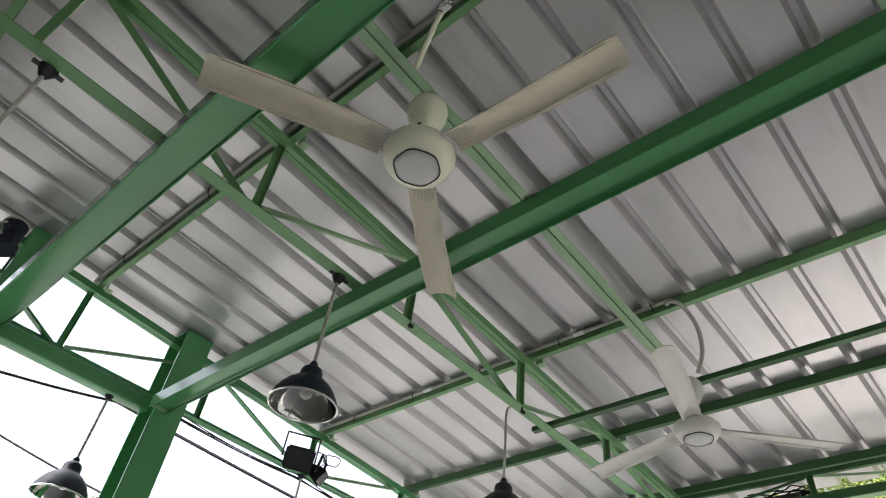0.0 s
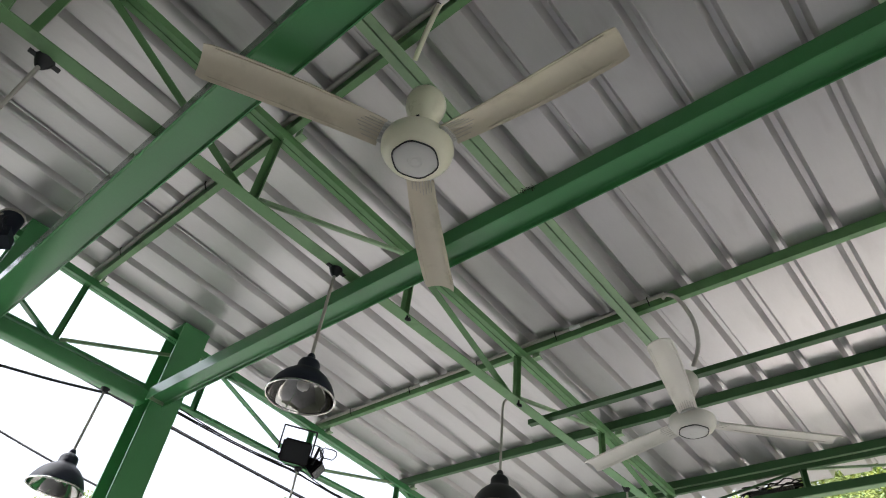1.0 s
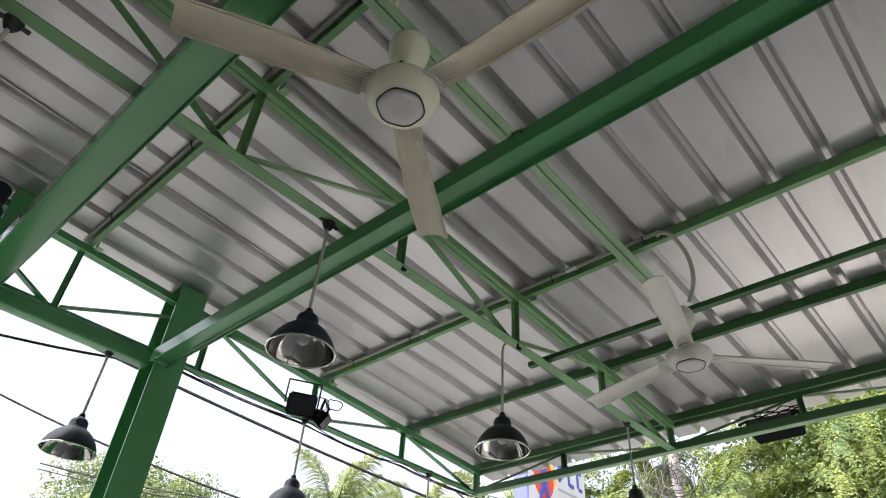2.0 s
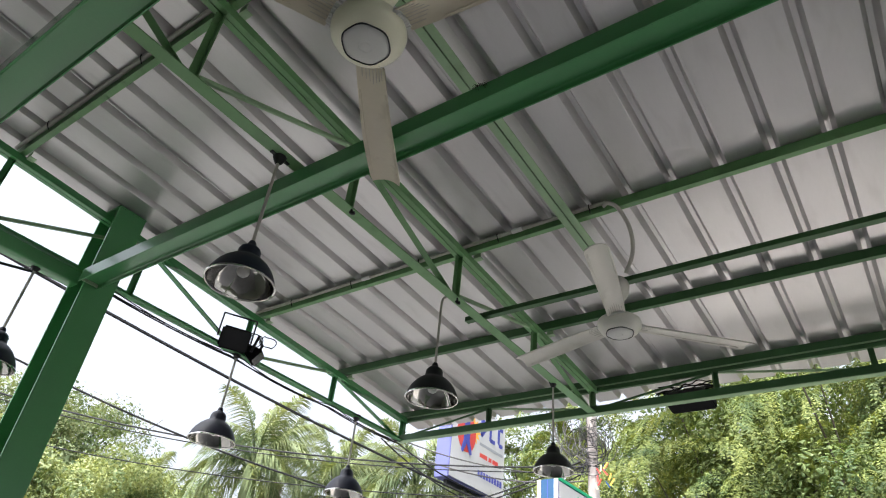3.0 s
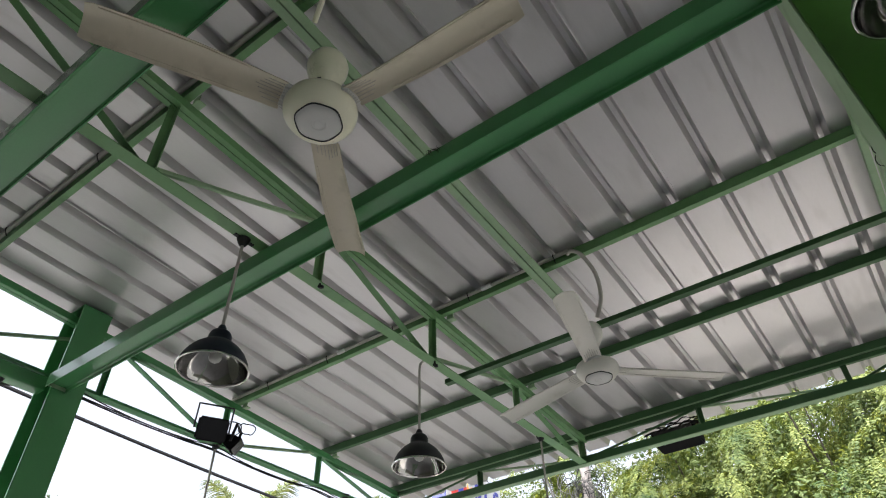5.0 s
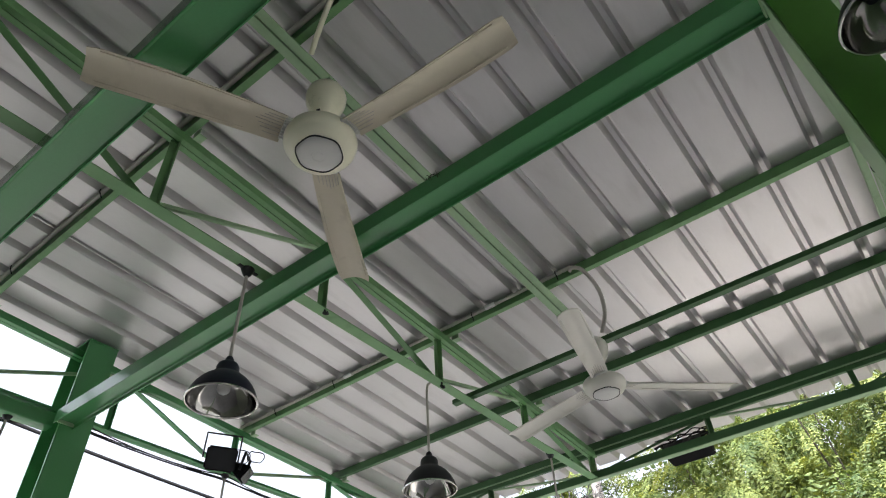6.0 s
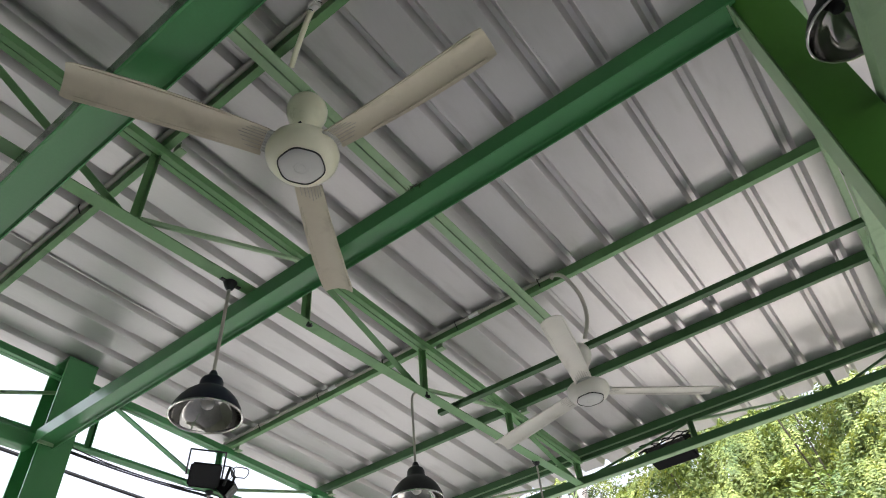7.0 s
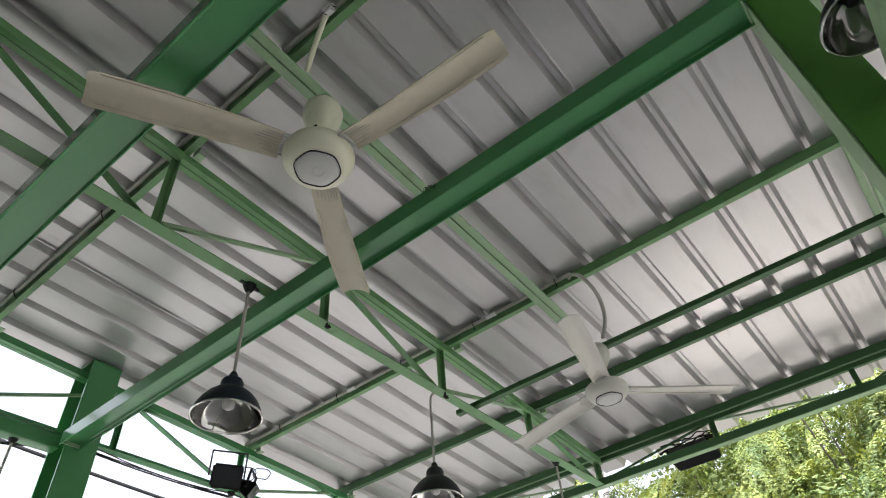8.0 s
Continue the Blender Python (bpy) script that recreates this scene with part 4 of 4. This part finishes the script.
# white hoarding with green brush marks
B = light_box((-3.58, 7.2, 0), 2.45, 0.27, 1.75, 2.15, "white sign board with green brush marks")
for o in [c for c in B.children if c.name.startswith("face")]:
    o.location.x = 0.002
for nm, x0, x1, m in (("side_trim", -0.275, -0.225, YELLOW), ("side_panel", -0.225, -0.05, BLUE), ("side_trim", -0.05, 0.0, WHITE)):
    part(nm, slab(bmesh.new(), (x0, -0.012, 2.14), (x1, 0.004, 3.905)), m, B, "blue side panel" if m is BLUE else "pale edge trim")
part("side_groove", slab(bmesh.new(), (-0.14, -0.016, 2.14), (-0.132, 0.0, 3.90)), INK_BLUE, B, "dark joint line")
part("top_trim", slab(bmesh.new(), (-0.03, 0.0, 3.895), (0.012, 2.46, 3.93)), INK_GREEN, B, "green edge trim")
part("end_trim", slab(bmesh.new(), (-0.03, 2.44, 2.15), (0.012, 2.475, 3.93)), INK_GREEN, B, "green edge trim")
MARKS = (((0.62, 3.66), (0.72, 3.56), 0.05, 0.09), ((0.72, 3.52), (0.76, 3.02), 0.09, 0.05), ((0.56, 3.42), (0.70, 3.40), 0.05, 0.06), ((0.68, 3.38), (0.50, 3.14), 0.08, 0.03),
         ((0.80, 3.36), (0.92, 3.46), 0.06, 0.04), ((0.76, 3.34), (1.08, 3.08), 0.05, 0.10))
MARKS_2 = (((1.30, 3.48), (1.36, 3.34), 0.05, 0.07), ((1.48, 3.54), (1.50, 3.38), 0.05, 0.07), ((1.70, 3.52), (1.58, 3.34), 0.07, 0.04), ((1.16, 3.22), (1.80, 3.26), 0.07, 0.09),
           ((1.36, 3.14), (1.22, 2.98), 0.08, 0.04), ((1.56, 3.16), (1.76, 2.96), 0.05, 0.10))
for group, dy, dz in ((MARKS, 0.02, 0.89), (MARKS_2, 0.092, 0.948)):
    for k, (p, q, w0, w1) in enumerate(group):
        mark = part("brush_mark", stroke(bmesh.new(), p, q, w0 * 0.8, w1 * 0.8), INK_GREEN, B, "green brush-stroke mark")
        mark.location, mark.scale = (0.005 + 0.003 * (k % 3), dy, dz), (1, 0.8, 0.8)
for z in (3.50, 3.20):
    for k in range(4):
        plate("print_bar", 1.56 + k * 0.13, 1.615 + k * 0.13, z, z + 0.20, INK_GREY, B, depth=0.009)
for k in range(5):
    plate("print_bar", 0.48 + k * 0.13, 0.56 + k * 0.13, 2.66, 2.80, INK_GREY, B, depth=0.009)
for y in (0.4, 2.05):
    part("post", slab(bmesh.new(), (-0.2, y - 0.05, -0.12), (-0.1, y + 0.05, 2.2)), BLACK, B, "dark steel post")

# utility pole with coils of cable
pole = thing("utility_pole", (-4.0, 9.2, -0.12), "weathered utility pole wrapped in coils of cable", "pole")
part("shaft", lathe(bmesh.new(), [(0.10, 0), (0.09, 2.5), (0.078, 5), (0.06, 8.6)], (0, 0, 0), 20, (True, True)), POLE, pole, "", smooth=True)
rng = np.random.default_rng(5)
for k in range(26):
    zc = 5.35 - 0.020 * k + rng.uniform(-0.15, 0.15)
    rx, rz = rng.uniform(0.08, 0.30), rng.uniform(0.14, 0.36)
    ox = rng.uniform(-0.34, 0.22) * (1 - k / 40)
    pts = [(ox + rx * math.cos(a), -0.09 - 0.06 * math.sin(a * 2), zc + rz * math.sin(a)) for a in np.linspace(0, 2 * math.pi * 0.93, 11) + rng.uniform(0, 6)]
    tube("cable_coil", pts, 0.0055, CABLE if k % 2 else CABLE_GREY, pole, n=6)
for k in range(9):
    x = rng.uniform(-0.6, -0.15)
    tube("cable_coil", [(x - 0.15, -0.1, 5.75), (x, -0.12, 5.3 - 0.04 * k), (x * 0.5, -0.12, 4.95 - 0.05 * k), (-0.02, -0.1, 4.75 + 0.03 * k)], 0.006, CABLE_GREY if k % 2 else CABLE, pole, n=6)
part("crossarm", sweep(bmesh.new(), box_profile(0.1, 0.1, 0.01), (-0.8, -0.12, 7.4), (0.8, -0.12, 7.4), (0, 1, 0)), BARK, pole, "timber crossarm")


def wire(p, q, sag, r=0.012, mat=CABLE, label="black overhead cable strung between poles"):
    tagged(tube("overhead_cable", sagging(p, q, sag), r, mat, n=6), label, "cable", "overhead cables")


wire((-6.62, -0.5, 4.85), (-6.45, 13.0, 4.70), 0.26, 0.020)
wire((-9.4, -3.0, 6.25), (-4.13, 9.05, 3.72), 1.16, 0.011)
wire(polar(-75, 15.4, 13), polar(-24.3, 17.0, 9.95), 0.42, 0.013)
wire(polar(-75, 15.0, 13), polar(-24.3, 16.6, 9.95), 0.40, 0.009)
wire(polar(-74, 12.6, 13), polar(-24.5, 14.5, 9.95), 0.3, 0.008)
wire(polar(-52, 9.5, 13), polar(-24.5, 17.4, 9.95), 0.35, 0.012)
wire(polar(-53, 8.6, 13), polar(-24.5, 16.9, 9.95), 0.30, 0.010)
wire(polar(-50, 9.2, 13), polar(-24.5, 16.4, 9.95), 0.45, 0.009)
wire(polar(-41, 18.2, 10), polar(-24.3, 16.4, 9.95), 0.16, 0.011, CABLE_GREY, "pale grey overhead cable running to the pole")
wire(polar(-41, 17.4, 10), polar(-24.3, 15.9, 9.95), 0.20, 0.011, CABLE_GREY, "pale grey overhead cable running to the pole")
wire(polar(-42, 18.6, 9), polar(-27, 13.9, 11.8), 0.30, 0.010)
wire(polar(-42, 17.9, 9), polar(-27, 13.2, 11.8), 0.34, 0.010)


# bunting on the pole
bunting = thing("bunting", (-3.79, 9.1, 4.44), "small bundle of red, yellow and blue ribbons tied to the pole", "ribbons")
for k in range(12):
    x, z = 0.10 * math.sin(k * 2.3), 0.14 * math.cos(k * 1.7)
    bm = bmesh.new()
    stroke(bm, (x, z), (x + 0.07 * math.cos(k * 1.1), z + 0.09), 0.022, 0.014)
    rb = part("ribbon", bm, (INK_RED, INK_ORANGE, YELLOW, INK_RED, BLUE)[k % 5], bunting)
    rb.rotation_euler = (0, 0, radians(-90))
    rb.location.y = -0.004 * k

# cable slung to the column of the open side
tagged(tube("column_cable", [(-4.13, -0.44, 3.13), (-4.11, 0.10, 3.27), (-4.10, 0.53, 3.36), (-4.10, 0.94, 3.44), (-4.06, 1.30, 3.51), (-4.03, 1.41, 3.535)], 0.0085, CABLE, n=8), "black cable slung to a column of the open side", "cable")

# cables tied along the verge truss
for dx, dz, sag, r in ((-0.05, -0.04, 0.012, 0.006), (-0.02, -0.046, 0.02, 0.005), (0.03, -0.045, 0.04, 0.004)):
    pts = []
    for ya, yb in ((1.62, 2.65), (2.65, 3.68), (3.68, 4.62)):
        seg = sagging((X_VERGE + dx, ya, CHORD_Z + dz), (X_VERGE + dx, yb, CHORD_Z + dz), sag * (1 + 0.6 * math.sin(ya * 3 + dx * 40)), 6)
        pts += seg if not pts else seg[1:]
    tagged(tube("verge_cable", pts, r, CABLE, n=6), "black cable tied along the verge truss", "cable", "verge cables")


# ---- floodlights ----
def floodlight(at, size, turn, tilt, label, fins=9, taper=1.0, fin_mat=MATT_BLACK):
    """A black lamp housing with cooling fins, a glass front and a square-bar bracket; taper narrows the back."""
    w, h, d = size
    t = thing("floodlight", Matrix.Translation(at) @ pose(0, 0, 0, tilt, 0, turn), label, "floodlight", "floodlights")
    bm = slab(bmesh.new(), (-w / 2, -d / 2, -h / 2), (w / 2, d / 2, h / 2))
    for v in bm.verts:
        if v.co.y > 0:
            v.co.x, v.co.z = v.co.x * taper, v.co.z * taper
    bmesh.ops.bevel(bm, geom=bm.edges[:], offset=min(w, h, d) * 0.12, segments=2, affect="EDGES")
    body = part("housing", bm, MATT_BLACK, t)
    part("glass", slab(bmesh.new(), (-w * 0.44, -d / 2 - 0.003, -h * 0.42), (w * 0.44, -d / 2 + 0.002, h * 0.42)), GLASS_DARK, t, "dark glass front")
    for k in range(fins):
        x = (-w * 0.42 + w * 0.84 * k / (fins - 1)) * taper
        part("fin", slab(bmesh.new(), (x - 0.003, d / 2 - 0.002, -h * 0.42 * taper), (x + 0.003, d / 2 + 0.03, h * 0.42 * taper)), fin_mat, body)
    corners = [(-w / 2 - 0.012, 0, -0.01), (-w / 2 - 0.012, 0.05, h * 0.92), (w / 2 + 0.012, 0.05, h * 0.92), (w / 2 + 0.012, 0, -0.01)]
    bm = bmesh.new()
    for p, q in zip(corners, corners[1:]):
        sweep(bm, box_profile(0.020, 0.011, 0.002), p, q, (0, 1, 0))
    part("bracket", bm, BLACK, t, "square steel bracket")
    return t


floodlight((-3.85, 2.54, 3.625), (0.22, 0.17, 0.12), 62, 30, "black floodlight with a bracket fixed on the verge truss", taper=0.72)
floodlight((-3.84, 2.735, 3.575), (0.12, 0.12, 0.09), 128, 35, "small black floodlight clamped beside the larger one", fins=5, taper=0.7)
floodlight((-1.275, 4.76, 3.60), (0.33, 0.075, 0.19), 180, 8, "flat black floodlight with pale fins under the eave truss", fins=22, fin_mat=CABLE_GREY)
horn = thing("spotlight", Matrix.Translation((-3.78, 0.22, 3.975)) @ pose(0, 0, 0, 18, -14, -38), "dark blue spotlight with a pale ring beside a column head", "spotlight")
part("housing", lathe(bmesh.new(), [(0.0, -0.085), (0.035, -0.082), (0.048, -0.06), (0.056, 0.0), (0.066, 0.07), (0.068, 0.085), (0.062, 0.088), (0.056, 0.07), (0.0, 0.05)], n=28), NAVY, horn, smooth=True)
part("ring", lathe(bmesh.new(), [(0.0685, 0.060), (0.0715, 0.064), (0.0715, 0.080), (0.0685, 0.084)], n=28), CONDUIT, horn, "pale clamping ring", smooth=True)
part("back_box", slab(bmesh.new(), (-0.05, -0.04, -0.16), (0.05, 0.04, -0.075)), NAVY, horn, "dark blue wiring box")
tube("lead", [(0.0, -0.02, -0.15), (0.06, -0.06, -0.16), (0.10, -0.05, -0.06), (0.07, -0.02, 0.02)], 0.006, CONDUIT, horn, "pale grey lead", n=8)
tube("bracket", [(0.064, 0, 0.0), (0.075, 0, -0.06), (0.03, 0.02, -0.12), (-0.03, 0.02, -0.12), (-0.075, 0, -0.06), (-0.064, 0, 0.0)], 0.007, NAVY, horn, "bent steel bracket", n=8)
for k, (c, r) in enumerate((((-3.80, 2.66, 3.66), 0.055), ((-3.80, 2.80, 3.70), 0.045))):
    rg = np.random.default_rng(70 + k)
    pts = [(c[0] + 0.02 * math.sin(3 * a), c[1] + r * 1.5 * math.cos(a), c[2] + r * math.sin(a) * (1 + 0.2 * math.sin(2 * a))) for a in np.linspace(0, 10.5, 26) + rg.uniform(0, 3)]
    tagged(tube("coiled_lead", pts, 0.004, CABLE, n=6), "loose coil of black lamp lead beside a floodlight", "cable", "lamp leads")

for k in range(6):
    rg = np.random.default_rng(80 + k)
    pts = [(-1.50 + 0.055 * i + rg.uniform(-0.02, 0.02), 4.685 + 0.006 * k, 3.655 + 0.011 * k + rg.uniform(-0.022, 0.026)) for i in range(9)]
    tagged(tube("lamp_lead", pts, 0.0045, CABLE, n=6), "black lamp lead bunched on the eave truss chord", "cable", "lamp leads")

# ---- wiring of the fans ----
tagged(tube("flexible_conduit", [(-1.06, 2.72, 3.925), (-1.03, 2.71, 3.93), (-0.985, 2.74, 3.90), (-0.955, 2.82, 3.80), (-0.98, 2.90, 3.70), (-1.05, 2.97, 3.63)], 0.0115, CONDUIT), "grey flexible conduit feeding the ceiling fan", "conduit")
tagged(tube("fan_lead", [(-0.955, 0.744, 4.045), (-1.02, 0.770, 4.040), (-1.11, 0.812, 4.030), (-1.208, 0.862, 4.012)], 0.0115, CREAM), "cream conduit carrying the fan's lead from purlin to rafter", "conduit")
jb = bmesh.new()
slab(jb, (-0.985, 0.728, 4.030), (-0.930, 0.764, 4.072))
bmesh.ops.bevel(jb, geom=jb.edges[:], offset=0.010, segments=2, affect="EDGES")
tagged(part("junction_box", jb, WHITE), "small white junction box on a purlin", "junction box")
for k, dx in enumerate((0.0, 0.05, 0.11)):
    tagged(tube("cable_tie", [(-0.97 + dx, 0.752, 4.032), (-0.972 + dx, 0.738, 4.022), (-0.965 + dx, 0.728, 4.000)], 0.0022, CABLE, n=6), "loose black cable tie end beside the fan lead", "cable tie", "cable ties")

# dry tufts caught on the beams where the rafter crosses
TUFT = material("blackened_dry_grass", (0.020, 0.026, 0.014), 0.95, vary=0.4, scale=30, bump=0.0)
for k, (x, y, z) in enumerate(((-0.985, 1.362, 3.522), (-0.955, 0.304, 3.548))):
    rg = np.random.default_rng(60 + k)
    v, f = leaf_cloud(rg, [(x + 0.018 * i, y, z - 0.004 * i) for i in (-1, 0, 1)], 22, (0.014, 0.006, 0.010), 0.016, droop=1.0, shape=5.0)
    tagged(new("dry_tuft", mesh_from("dry_tuft", v, f, TUFT)), "small blackened tuft of dry grass caught on a beam", "dry grass", "dry tufts")

# hook bolts and clips under the truss chord
for y, dz in ((1.74, -0.03), (2.69, -0.045)):
    h = thing("hook_bolt", (X_TRUSS + 0.02, y, CHORD_Z - 0.022), "black hook bolt under a truss chord", "bolt", "hook bolts")
    tube("shank", [(0, 0, 0.004), (0, 0, dz * 0.5)], 0.006, BLACK, h, n=8)
    tube("clip", [(-0.006, 0, dz * 0.5), (0.004, 0.004, dz * 0.8), (0.016, 0.008, dz * 0.8)], 0.010, BLACK, h, n=8)

# wire ties round the chord of the terrace-side truss
for y in (2.44, 2.50, 2.58):
    ring = [(X_RIGHT + 0.042 * math.cos(a), y + 0.01 * math.sin(2 * a), CHORD_Z + 0.036 * math.sin(a)) for a in np.linspace(0, 2 * math.pi, 13)]
    tagged(tube("wire_tie", ring, 0.002, CABLE, n=6), "thin black wire tie wound round a truss chord", "wire tie", "wire ties")
